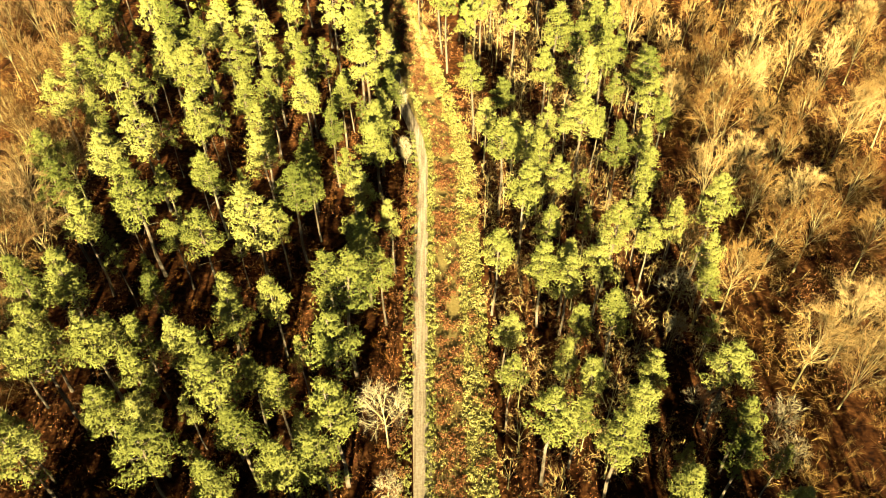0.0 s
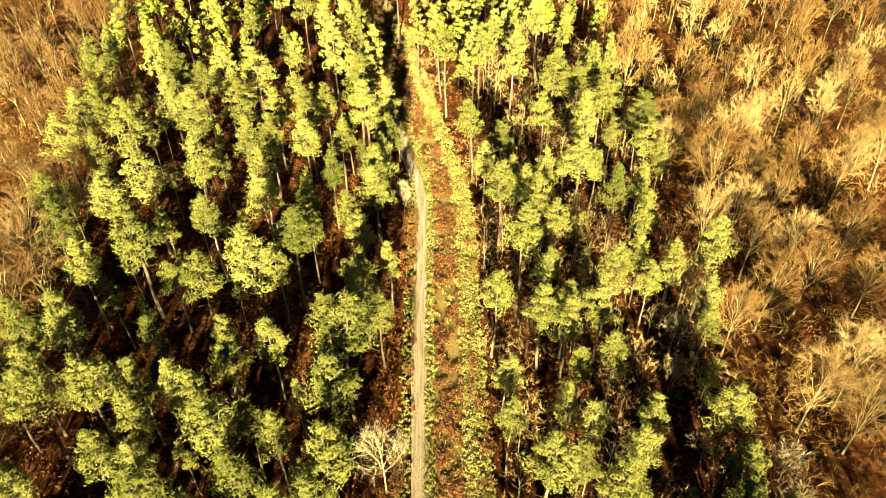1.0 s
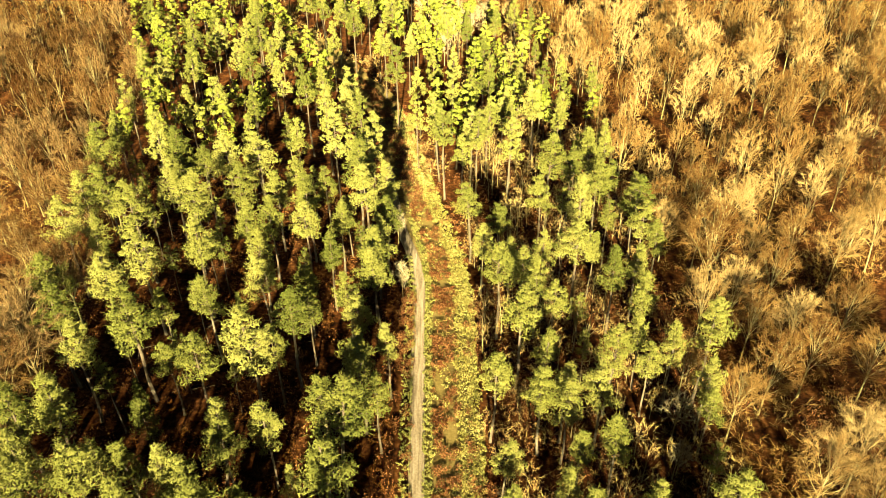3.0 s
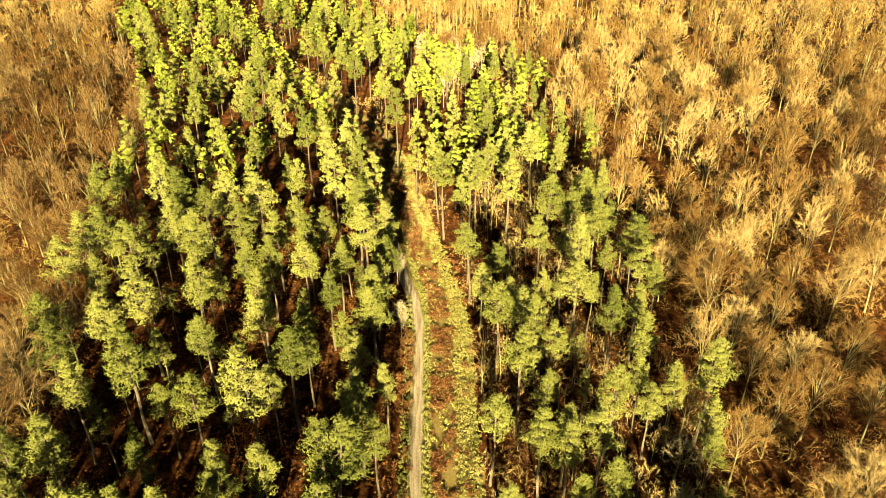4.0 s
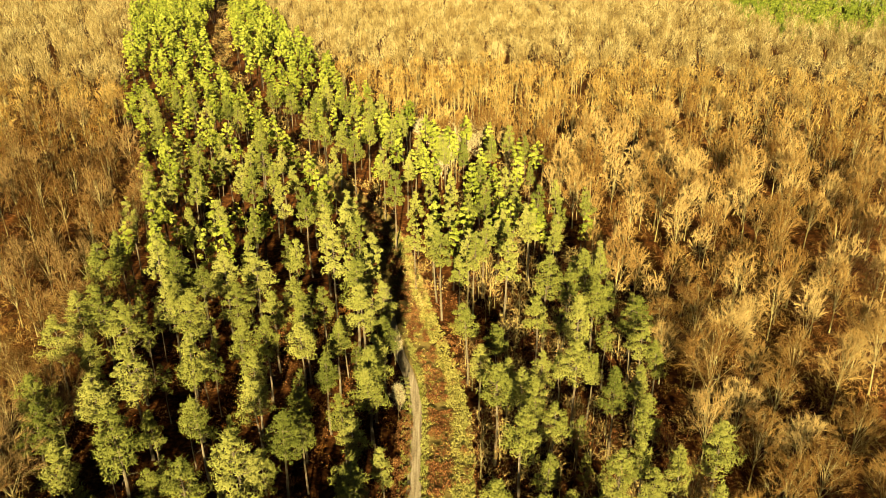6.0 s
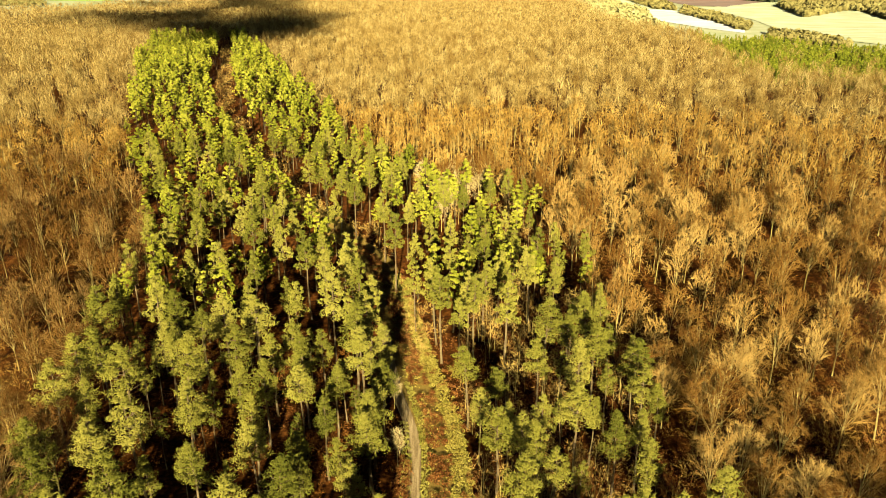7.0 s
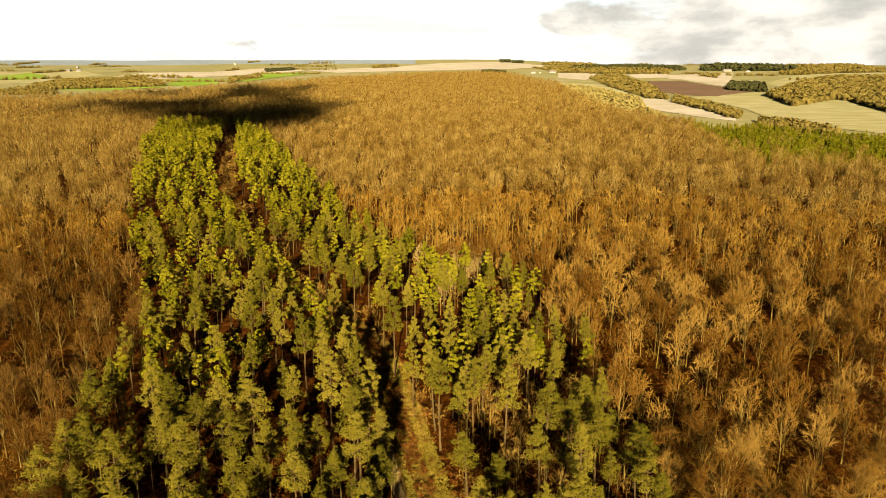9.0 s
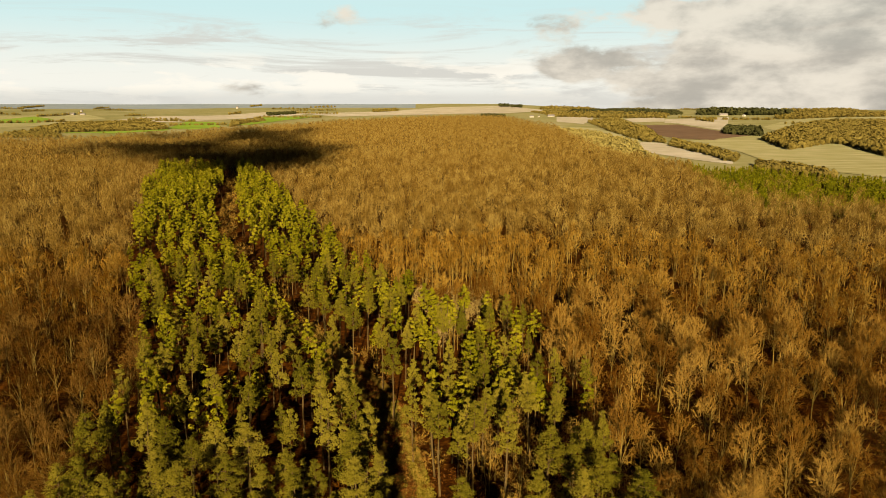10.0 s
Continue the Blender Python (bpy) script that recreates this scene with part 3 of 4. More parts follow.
PINES_B = [(-63.8, 97.6, 1.08), (-59.5, 87.4, 1.1), (-54.4, 94.4, 1.12), (-49.3, 100.5, 1.24), (-46, 84.4, 1.35), (-41.9, 105.3, 1.15), (-37.3, 93.3, 0.97), (-45, 93.5, 0.72), (-31.5, 106.8, 0.95), (-29, 97.7, 0.98), (-22.9, 87.3, 1.07), (-22.2, 99.2, 0.8), (-21.2, 92.3, 0.77), (-15, 96.7, 0.78), (-12.6, 89.9, 0.83), (-10.5, 99.7, 1.06), (-7.9, 84.4, 0.72), (-13.3, 81.9, 0.7), (-53, 80.1, 1.03), (-40.4, 81.1, 0.7), (-34.5, 77.3, 1.03), (-24.9, 83.4, 0.81), (-27, 78.4, 1.26), (-11.3, 76.9, 1.06)]
PINES_C = [(-55.5, 67.6, 1.13), (-50.1, 67.5, 1.19), (-53.1, 61.6, 0.93), (-48.8, 55.2, 1.18), (-55.5, 58.8, 0.77), (-43.6, 57.3, 1.09), (-50.2, 47.2, 0.71), (-46.8, 42.8, 1.1), (-40.1, 48.9, 0.89), (-37.7, 53.7, 0.97), (-38.8, 59.9, 0.87), (-34.8, 59.9, 0.86), (-40.3, 68.9, 0.77), (-29.5, 67.2, 0.81), (-27.9, 61.2, 0.98), (-23.1, 67.1, 0.87), (-30.6, 57.1, 0.97), (-26.8, 50.7, 1.18), (-23.4, 45.7, 1.01), (-23.7, 54, 0.8), (-20.3, 52.2, 0.78), (-15.9, 70.7, 0.88), (-12.8, 63.4, 1.31), (-13.3, 56.4, 1.19), (-12.3, 46.3, 1.17), (-13.5, 42.3, 0.96), (-33.2, 41.9, 1.09), (-25.8, 39.1, 0.92), (-17.5, 40.3, 1.02), (-9, 73.3, 0.74), (-35.6, 48.1, 0.8)]
PINES_D = [(1.3, 148, 1.35), (5.5, 145.2, 0.93), (8.7, 149.1, 1.19), (15.6, 145, 1.17), (6.4, 122.1, 0.91), (11.6, 117.9, 0.79), (8, 111.3, 0.76), (23.8, 138.5, 1.13), (27.6, 134.8, 1), (32.7, 139.5, 1.15), (37.5, 147, 0.96), (20.5, 124.9, 0.94), (27.5, 120.6, 1.13), (31.6, 127.9, 1.08), (36.5, 134.1, 0.79), (32.9, 120.4, 0.7), (41, 132.1, 0.7), (38.2, 121.3, 1.05), (38, 114.4, 0.91), (40.4, 111.5, 0.8), (12.8, 108.5, 0.7), (18.8, 109.3, 0.76), (24.1, 104.8, 1.11), (28.1, 110, 0.7), (10.1, 98.5, 1.05), (14.3, 103.3, 0.82), (16.7, 98.7, 0.88), (18.8, 93.4, 0.77), (29.9, 99.7, 0.91), (34.4, 102.9, 0.84), (33.2, 94.2, 0.88), (12.3, 86, 1.05)]
PINES_E = [(15.8, 82.6, 0.71), (7.6, 75.1, 0.89), (25.4, 79.9, 0.95), (31.2, 85.6, 0.75), (31.2, 79.8, 0.7), (35.2, 82, 0.82), (40.2, 82.2, 1.08), (38.5, 75.4, 0.79), (17.7, 74.6, 0.75), (8, 61.6, 0.7), (8.1, 54.3, 0.7), (14.2, 72.4, 0.88), (17.5, 70.6, 0.8), (22.5, 72.2, 0.9), (23, 64.3, 0.85), (18, 62.9, 0.7), (15.8, 57.7, 0.7), (18.6, 53.3, 0.78), (25.9, 54.1, 0.74), (23.2, 49.2, 0.84), (19.7, 44.3, 0.99), (15.9, 48.5, 0.7), (12, 46.3, 1.05), (37.5, 71.2, 0.7), (34.8, 53.9, 0.96), (35.1, 47.5, 0.8), (33.8, 43.1, 0.77), (26.5, 39.1, 0.86), (37.4, 36.9, 0.7)]
PINES_F = [(-163.5, 403, 1.35), (-196.6, 507, 1.35), (-165.5, 439.1, 1.35), (-179.5, 506.5, 1.35), (-150.8, 357.9, 1.35), (-131.8, 321, 1.35), (-147.8, 419.9, 1.35), (-157, 481.5, 1.35), (-128.4, 402.1, 1.35), (-111.1, 356.9, 1.35), (-129.4, 350.8, 1.35), (-114.9, 290.4, 1.35), (-103.4, 268.6, 1.28), (-108.2, 320.4, 1.35), (-97, 294.6, 1.35), (-99.5, 320.2, 1.35), (-94.1, 246.1, 1.18), (-103.5, 290.1, 1.35), (-82.5, 226.7, 1.08), (-74, 219, 1.35), (-71.4, 232.6, 1.09), (-85.1, 268.2, 1.35), (-80.9, 280.7, 1.35), (-72.5, 264, 1.35), (-64, 217.6, 1.2), (-64.6, 207, 1.15), (-56.7, 201.8, 1.11), (-57.8, 217.5, 1.19), (-58.8, 238.7, 1.35), (-52.7, 216.3, 1.34), (-45.6, 196.8, 1.23), (-41, 183.4, 1.16)]
PINES_G = [(-40.2, 201.5, 1.09), (-50.2, 188.7, 1.34), (-65.8, 188.2, 1.35), (-59.7, 164.7, 1.22), (-53, 168.1, 1.23), (-67.5, 161.4, 1.09), (-76.9, 172.2, 1.16), (-80.6, 195.2, 1.12), (-74.6, 192.8, 1.1), (-44.4, 164.4, 1.19), (-72, 151.9, 1), (-35, 158.2, 0.89), (-32.3, 171.4, 1.35), (-29.5, 179.1, 1.12), (-26.2, 160.7, 1.28), (-22.6, 164.1, 1.3), (-16, 148, 0.95), (-47.3, 217.3, 1.17), (-122.9, 504.8, 1.35), (-109.8, 504.4, 1.35), (-87.3, 437, 1.35), (-95.8, 385.3, 1.35), (-79.7, 356.1, 1.35), (-65.7, 345.4, 1.35), (-67, 298.8, 1.35), (-77.3, 319.7, 1.35), (-63.3, 372.5, 1.35), (-51.4, 319.1, 1.35), (-120.9, 458.3, 1.35), (-75, 418, 1.35), (-45.3, 255.8, 1.35), (-57.2, 289.1, 1.35)]
PINES_H = [(-43.3, 298.2, 1.35), (-43.1, 332.6, 1.35), (-35.3, 288.6, 1.35), (-34.8, 318.7, 1.35), (-29.2, 318.6, 1.35), (-29.6, 271.1, 1.35), (-21.5, 283.8, 1.27), (-31.8, 234.9, 1.35), (-25.9, 226.7, 1.35), (-31.3, 215.9, 1.15), (-23, 246.7, 1.3), (-15.2, 241.1, 1.35), (-15.3, 210.2, 1.28), (-11.8, 262.7, 1.18), (-6.4, 234.4, 1.06), (-4.6, 182.8, 0.99), (-10.9, 188, 1.3), (-4.9, 163.7, 1.03), (0.2, 156.9, 1.24), (-0.8, 196, 1.05), (3.8, 228, 1.2), (9.8, 230.9, 1.04), (13.5, 205.5, 1.1), (18.4, 227.7, 1.2), (26.4, 243.6, 1.1), (31.2, 240.2, 0.91), (29.7, 214.7, 0.82), (21.4, 200.3, 1.08), (13.9, 182.4, 1.13), (9, 180.4, 0.98), (15.7, 166.9, 1.05), (-8.5, 211.1, 1.12)]
PINES_I = [(21.8, 185.7, 1.01), (27.3, 182.2, 1.14), (34.6, 195.3, 0.91), (32.8, 177.2, 0.97), (40.5, 184, 1.01), (29, 163.1, 1.04), (23.4, 162.5, 1.29), (17.2, 156, 1.11), (11.4, 158.4, 1.13), (7.8, 153.6, 1.1), (31.5, 150.1, 0.73), (38.6, 153.1, 0.87), (3.7, 176.5, 1.09), (4.8, 195.9, 1.05), (-26, 279.5, 1.25), (-45.7, 279.9, 1.35), (-37.8, 245, 1.3), (-87.6, 418.3, 1.35), (-97.1, 418.6, 1.35)]
PINES_J = [(-10.6, 131, 1.0), (-14.6, 148, 1.2), (-9.8, 118.5, 0.9), (-17.8, 156, 1.25), (-21, 172, 1.3), (-11.4, 104.5, 1.1)]
PINES = PINES_J + PINES_A + PINES_B + PINES_C + PINES_D + PINES_E + PINES_F + PINES_G + PINES_H + PINES_I


def pine_thing(seed, *detail):
    thing = tagged(new("pine_tree"), "tall Scots pine with a bare trunk and yellow-green needle crown", "tree", "pines in the plantation")
    trunk, limbs, crown = pine_shape(seed, *detail)
    t = part("trunk", mesh("pine_trunk", *join([trunk, limbs]), [PINE_BARK]), thing, "bare pinkish-brown trunk with thin limbs")
    t.data.polygons.foreach_set("use_smooth", np.ones(len(t.data.polygons), bool))
    part("crown", mesh("pine_crown", *crown, [NEEDLES]), thing, "clumped yellow-green needles")
    return thing


def bare_thing(seed, mat, *detail, wide=1.0, slim=False):
    thing = tagged(new("bare_tree"), "leafless beech tree with a fan of fine tan twigs", "tree", "bare broadleaf trees")
    wood, twigs = bare_shape(seed, *detail[:3], tall=19.0, wide=wide, twig=detail[3], slim=slim)
    t = part("trunk", mesh("bare_trunk", *wood, [BARE_BARK]), thing, "pale grey-brown trunk and limbs")
    t.data.polygons.foreach_set("use_smooth", np.ones(len(t.data.polygons), bool))
    part("crown", mesh("bare_twigs", *twigs, [mat]), thing, "fine tan twigs")
    return thing


def plant(makers, places, rng, girth=1.0):
    """Things at x, y, scale: the first of each shape is built, the others are copies."""
    first = {}
    for i, (x, y, s) in enumerate(places):
        m = Matrix.LocRotScale((x, y, float(land(x, y))), Euler((rng.normal(0, 0.02), rng.normal(0, 0.02), rng.uniform(0, 6.283))), (s * girth, s * girth, s * (0.72 + 0.28 / s)))
        k = i % len(makers)
        if k not in first:
            first[k] = makers[k]()
            first[k].matrix_basis = m
        else:
            home = first[k]
            keep = home.matrix_basis.copy()
            home.scale = (1, 1, 1)
            copy_thing(home, m)
            home.matrix_basis = keep


rng = np.random.default_rng(11)
plant([(lambda s=s: pine_thing(s, 48, 60, 0.32, 7, 0.09, 0.30, 0.98)) for s in range(1, 10)], [p for p in PINES if p[1] < 140], rng, 1.08)
plant([(lambda s=s: pine_thing(s, 38, 36, 0.46, 4, 0.14, 0.34, 0.98)) for s in range(11, 19)], [p for p in PINES if 140 <= p[1] < 300], rng, 0.82)

# smaller pines that stand in the shade of the tall ones
full = np.array([p[:2] for p in PINES])
shade_rng = np.random.default_rng(23)
low_pines = spread(shade_rng, (-70, 36, 44, 150), 8.0, lambda x, y: inside(PINEWOOD, x, y) & (from_line(TRACK, x, y) > 8) & (from_line([(6, -40), (6, 160)], x, y) > 6)
                   & np.array([np.min(np.hypot(full[:, 0] - a, full[:, 1] - b)) > 4.4 for a, b in zip(x, y)], bool))
plant([(lambda s=s: pine_thing(s, 40, 50, 0.32, 6, 0.09, 0.30, 0.92)) for s in range(51, 54)],
      [(x, y, shade_rng.uniform(0.48, 0.68)) for x, y in low_pines if x < 0 or shade_rng.uniform() < 0.35], shade_rng)

# the pines that nobody could count further off, plus unseen shade-casters behind the drone
taken = np.array([p[:2] for p in PINES])


def pine_gap(room):
    def keep(x, y):
        ok = inside(PINEWOOD, x, y) & (from_line(TRACK, x, y) > 7.5) & ((y < 31) | (y > 140))
        far = np.array([np.min(np.hypot(taken[:, 0] - a, taken[:, 1] - b)) > room for a, b in zip(x, y)])
        return ok & far
    return keep


fill = np.concatenate([spread(rng, (-130, -40, -6, 30), 6.0, pine_gap(4.5)), spread(rng, (6, -40, 24, 30), 12.0, pine_gap(6.0)), spread(rng, (24, -40, 60, 30), 7.0, pine_gap(5.0)), spread(rng, (-130, 140, 60, 380), 8.0, pine_gap(6.8)), spread(rng, (-320, 380, 0, 900), 9.6, pine_gap(8.0))])
rest = np.array([p[:2] for p in PINES if p[1] >= 300])
far_pines = np.concatenate([fill, rest])


def pine_stuff(seeds, *args):
    out = []
    for s in seeds:
        trunk, limbs, needles = pine_shape(s, *args)
        v, f = join([trunk, needles])
        out.append((v, f, np.repeat([0, 1], [len(trunk[1]), len(needles[1])])))
    return out


# out of view behind the drone: pines added to shade the floor ahead
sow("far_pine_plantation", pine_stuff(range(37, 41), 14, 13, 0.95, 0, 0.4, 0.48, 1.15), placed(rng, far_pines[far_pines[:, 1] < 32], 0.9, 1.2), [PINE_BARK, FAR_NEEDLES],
    "dense unseen stand of tall yellow-green Scots pines, added behind the drone for shade", "trees", heart=13.0)
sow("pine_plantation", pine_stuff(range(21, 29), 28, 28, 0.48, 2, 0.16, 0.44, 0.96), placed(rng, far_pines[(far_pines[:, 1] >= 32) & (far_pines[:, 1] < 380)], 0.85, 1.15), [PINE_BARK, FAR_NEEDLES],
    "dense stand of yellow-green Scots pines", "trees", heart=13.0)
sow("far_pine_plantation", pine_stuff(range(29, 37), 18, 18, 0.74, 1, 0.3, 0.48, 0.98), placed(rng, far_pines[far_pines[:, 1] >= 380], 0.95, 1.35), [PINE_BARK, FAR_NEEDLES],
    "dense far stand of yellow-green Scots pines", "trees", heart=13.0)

# ---- bare broadleaf wood ----


def bare_ground(x, y):
    return inside(FOREST, x, y) & ~inside(PINEWOOD, x, y) & ~inside(CONIFERS, x, y) & (from_line(TRACK, x, y) > 7) & in_view(x, y)


BARE_A = [(49.3, 60.4, 0.95), (54.3, 56.9, 0.79), (49.9, 79.7, 0.89), (57.7, 83.7, 0.92), (51.2, 91.8, 0.83), (57.3, 89.8, 0.87), (45.7, 98.5, 0.78), (60.5, 105.3, 0.81), (67.1, 92.8, 0.93), (75.4, 112.7, 0.94), (50.3, 118.0, 0.87), (55.7, 134.1, 0.89), (59.1, 114.3, 0.75), (65.5, 132.0, 0.77), (73.8, 138.1, 0.85), (78.4, 132.3, 0.83), (84.4, 152.5, 0.85), (89.9, 148.6, 0.95), (45.0, 121.9, 0.72), (48.6, 142.5, 0.75), (56.6, 156.1, 0.8), (48.8, 157.4, 0.74), (41.9, 158.7, 0.87), (66.3, 153.5, 0.79), (75.4, 158.0, 0.81), (68.1, 168.5, 0.78), (85.4, 165.7, 0.9), (98.1, 155.6, 0.98), (66.7, 82.5, 0.83), (51.7, 101.0, 0.74)]
BARE_B = [(86.1, 125.8, 0.91), (69.8, 118.4, 0.72), (38.2, 83.4, 0.72), (75.1, 167.1, 0.78), (-98.0, 156.8, 0.93), (-83.0, 133.6, 0.94), (-85.5, 151.4, 0.9), (-77.3, 139.7, 0.74), (-81.0, 117.4, 0.81), (-76.7, 113.6, 0.72), (-73.4, 102.1, 0.72), (-69.0, 90.6, 0.74), (-60.0, 69.5, 0.72), (-94.7, 166.0, 0.9), (-85.6, 161.6, 0.82), (-119.4, 207.6, 1.2), (-106.7, 195.9, 1.07), (-96.5, 198.3, 1.16), (-100.9, 177.4, 1.06), (-93.3, 158.3, 0.97), (-115.9, 254.3, 1.14), (-104.2, 241.2, 1.28), (-139.6, 284.6, 1.3), (-158.0, 284.4, 1.3), (-147.1, 280.4, 1.24), (-145.9, 247.3, 1.21), (-113.3, 229.0, 1.05), (40.5, 168.9, 0.72), (48.4, 169.0, 0.82), (56.1, 192.5, 0.84)]
BARE_C = [(68.5, 287.0, 1.06), (64.6, 178.2, 1.0), (71.6, 174.5, 0.98), (91.4, 174.6, 0.98), (83.7, 211.5, 0.98), (77.8, 236.6, 0.99), (66.9, 230.5, 0.97), (63.6, 249.2, 0.94), (108.0, 249.7, 1.13), (124.7, 256.7, 1.16), (139.9, 256.8, 1.26), (147.2, 243.4, 1.29), (104.3, 171.0, 1.04), (93.7, 204.2, 0.96), (51.8, 249.1, 0.94), (47.4, 286.8, 0.95), (59.4, 304.9, 1.01), (85.1, 296.0, 1.09), (105.7, 296.2, 1.09), (94.1, 287.3, 1.06), (119.4, 296.4, 1.09), (136.8, 305.9, 1.12), (153.4, 306.1, 1.24), (172.3, 306.3, 1.24)]
BARE = BARE_A + BARE_B + BARE_C
stand = np.array([p[:2] for p in BARE])


def clear_of(points, room):
    return lambda x, y: np.array([np.min(np.hypot(points[:, 0] - a, points[:, 1] - b)) > room for a, b in zip(x, y)], bool)


near_xy = spread(rng, (-220, 40, 220, 320), 9.0, lambda x, y: bare_ground(x, y) & ((x < 0) | (y > 60)))
near_xy = near_xy[clear_of(stand, 7.4)(near_xy[:, 0], near_xy[:, 1])]
near_xy = near_xy[np.argsort(np.hypot(near_xy[:, 0], near_xy[:, 1]))]
edge = np.hypot(*near_xy[300 - len(BARE)])
trees = BARE + [(x, y, rng.uniform(0.75, 1.25)) for x, y in near_xy[:300 - len(BARE)]]
near_xy = np.array([p[:2] for p in trees])
# trees on the left get the twig colour with shade painted in
for side, mat, seed in ((-1, SHADE_TWIGS, 41), (1, TWIGS, 141)):
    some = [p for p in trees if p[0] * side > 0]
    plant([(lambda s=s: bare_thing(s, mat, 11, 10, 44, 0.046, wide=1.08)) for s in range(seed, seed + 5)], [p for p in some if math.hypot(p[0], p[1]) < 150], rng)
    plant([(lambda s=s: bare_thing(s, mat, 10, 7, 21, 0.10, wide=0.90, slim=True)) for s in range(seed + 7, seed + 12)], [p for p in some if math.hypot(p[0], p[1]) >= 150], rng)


def bare_stuff(seeds, *args, only_twigs=False, **kw):
    out = []
    for s in seeds:
        wood, tw = bare_shape(s, *args, **kw)
        v, f = tw if only_twigs else join([wood, tw])
        out.append((v, f, np.repeat([0, 1], [0 if only_twigs else len(wood[1]), len(tw[1])])))
    return out


ring = lambda a, b: (lambda x, y: bare_ground(x, y) & (np.hypot(x, y) >= a) & (np.hypot(x, y) < b))
behind = spread(rng, (-170, -60, 170, 60), 8.2, lambda x, y: bare_ground(x, y) & (y < 30) & np.array([np.min(np.hypot(near_xy[:, 0] - a, near_xy[:, 1] - b)) > 6 for a, b in zip(x, y)]))
mid = spread(rng, (-420, 60, 420, 480), 9.0, ring(edge, 400))
mid = np.concatenate([behind, mid[clear_of(near_xy, 6.5)(mid[:, 0], mid[:, 1])]])
mid = mid[rng.uniform(0, 1, len(mid)) < 0.92]
# the nearer left part of the wood, whose shade is put into its colour
shade_side = (mid[:, 0] < -30) & (mid[:, 1] < 300 + 40 * np.sin(mid[:, 0] / 23))
for some, twig_mat, label in ((mid[~shade_side], MID_TWIGS, "leafless golden-brown broadleaf woodland"), (mid[shade_side], SHADE_WOOD, "leafless broadleaf woodland, darkened to rust-brown for shade")):
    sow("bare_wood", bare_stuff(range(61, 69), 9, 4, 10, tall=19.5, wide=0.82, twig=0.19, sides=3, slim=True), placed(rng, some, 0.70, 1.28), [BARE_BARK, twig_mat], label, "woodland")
far = spread(rng, (-900, 300, 700, 1100), 9.6, ring(400, 1050))
far = far[rng.uniform(0, 1, len(far)) < 0.92]
close = np.hypot(far[:, 0], far[:, 1]) < 640
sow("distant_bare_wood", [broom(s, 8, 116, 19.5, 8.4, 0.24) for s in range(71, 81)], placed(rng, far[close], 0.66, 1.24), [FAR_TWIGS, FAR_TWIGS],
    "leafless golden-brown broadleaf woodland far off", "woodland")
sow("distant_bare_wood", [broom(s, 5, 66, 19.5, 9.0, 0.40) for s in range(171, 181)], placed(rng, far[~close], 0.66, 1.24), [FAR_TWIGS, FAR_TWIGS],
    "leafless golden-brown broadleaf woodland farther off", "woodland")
farther = spread(rng, (-1500, 500, 700, 2800), 12.0, ring(1050, 2900))
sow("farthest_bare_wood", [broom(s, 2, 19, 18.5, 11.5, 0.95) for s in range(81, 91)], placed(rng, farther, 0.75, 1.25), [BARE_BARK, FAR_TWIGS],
    "golden-brown leafless woodland on the ridge", "woodland")

# ---- single bare trees beside the track ----


def pale_tree(x, y, tall, wide, seed, label):
    thing = tagged(new("bare_tree"), label, "tree")
    wood, twigs = bare_shape(seed, 9, 8, 22, tall=tall, wide=wide, twig=0.030 if y < 200 else 0.075, reach=1.25)
    part("trunk", mesh("pale_trunk", *wood, [BARE_BARK]), thing, "pale grey trunk and limbs")
    part("crown", mesh("pale_twigs", *twigs, [PALE_TWIGS]), thing, "fine straw-coloured twigs")
    thing.matrix_basis = pose(x, y, float(land(x, y)))


PALE_TWIGS = material("pale_twigs", [(0.105, 0.073, 0.024), (0.165, 0.120, 0.044), (0.235, 0.178, 0.074)], 0.8, 0.2)
pale_tree(-7.6, 52.0, 15.0, 0.95, 201, "straw-coloured leafless tree beside the sandy track")
pale_tree(-7.0, 110.5, 9.0, 0.75, 202, "slender whitish leafless tree at the edge of the track")
pale_tree(-8.6, 130.0, 8.0, 0.9, 203, "small whitish leafless tree standing in shade beside the track")
pale_tree(-7.1, 44.0, 6.0, 1.5, 204, "low straw-coloured leafless tree beside the sandy track")
for x, y, tall, wide, seed in ((1.0, 262, 14, 1.2, 211), (8.0, 273, 16, 1.2, 212), (14.5, 284, 15, 1.3, 213), (6.0, 249, 13, 1.2, 214), (12.5, 259, 15, 1.2, 215), (17.5, 268, 14, 1.2, 216), (-4.0, 280, 15, 1.2, 217),
                              (2.5, 238, 12, 1.2, 218)):
    pale_tree(x, y, tall, wide, seed, "straw-pale leafless tree in a clump behind the pines")
pale_tree(34.8, 74.8, 10.0, 1.2, 205, "small round-headed leafless tree among the pines")
pale_tree(33.6, 54.3, 9.5, 1.1, 206, "small straw-coloured leafless tree with crooked limbs")
pale_tree(44.0, 52.8, 8.5, 1.1, 207, "straw-coloured leafless thorn beside a pine")
pale_tree(42.8, 47.2, 8.5, 1.2, 208, "straw-coloured leafless thorn beside a pine")
pale_tree(33.8, 68.4, 7.5, 1.0, 209, "small tan leafless tree among the pines")

# ---- undergrowth, bracken, brambles and grass ----


def along_verge(rng, n, lo, hi, y0, y1):
    """Places beside the verge's middle line, at offsets between lo and hi."""
    y = rng.uniform(y0, y1, n)
    line = np.array(VERGE_LINE)
    x = np.interp(y, line[:, 1], line[:, 0]) + rng.uniform(lo, hi, n)
    return np.stack([x, y], -1)


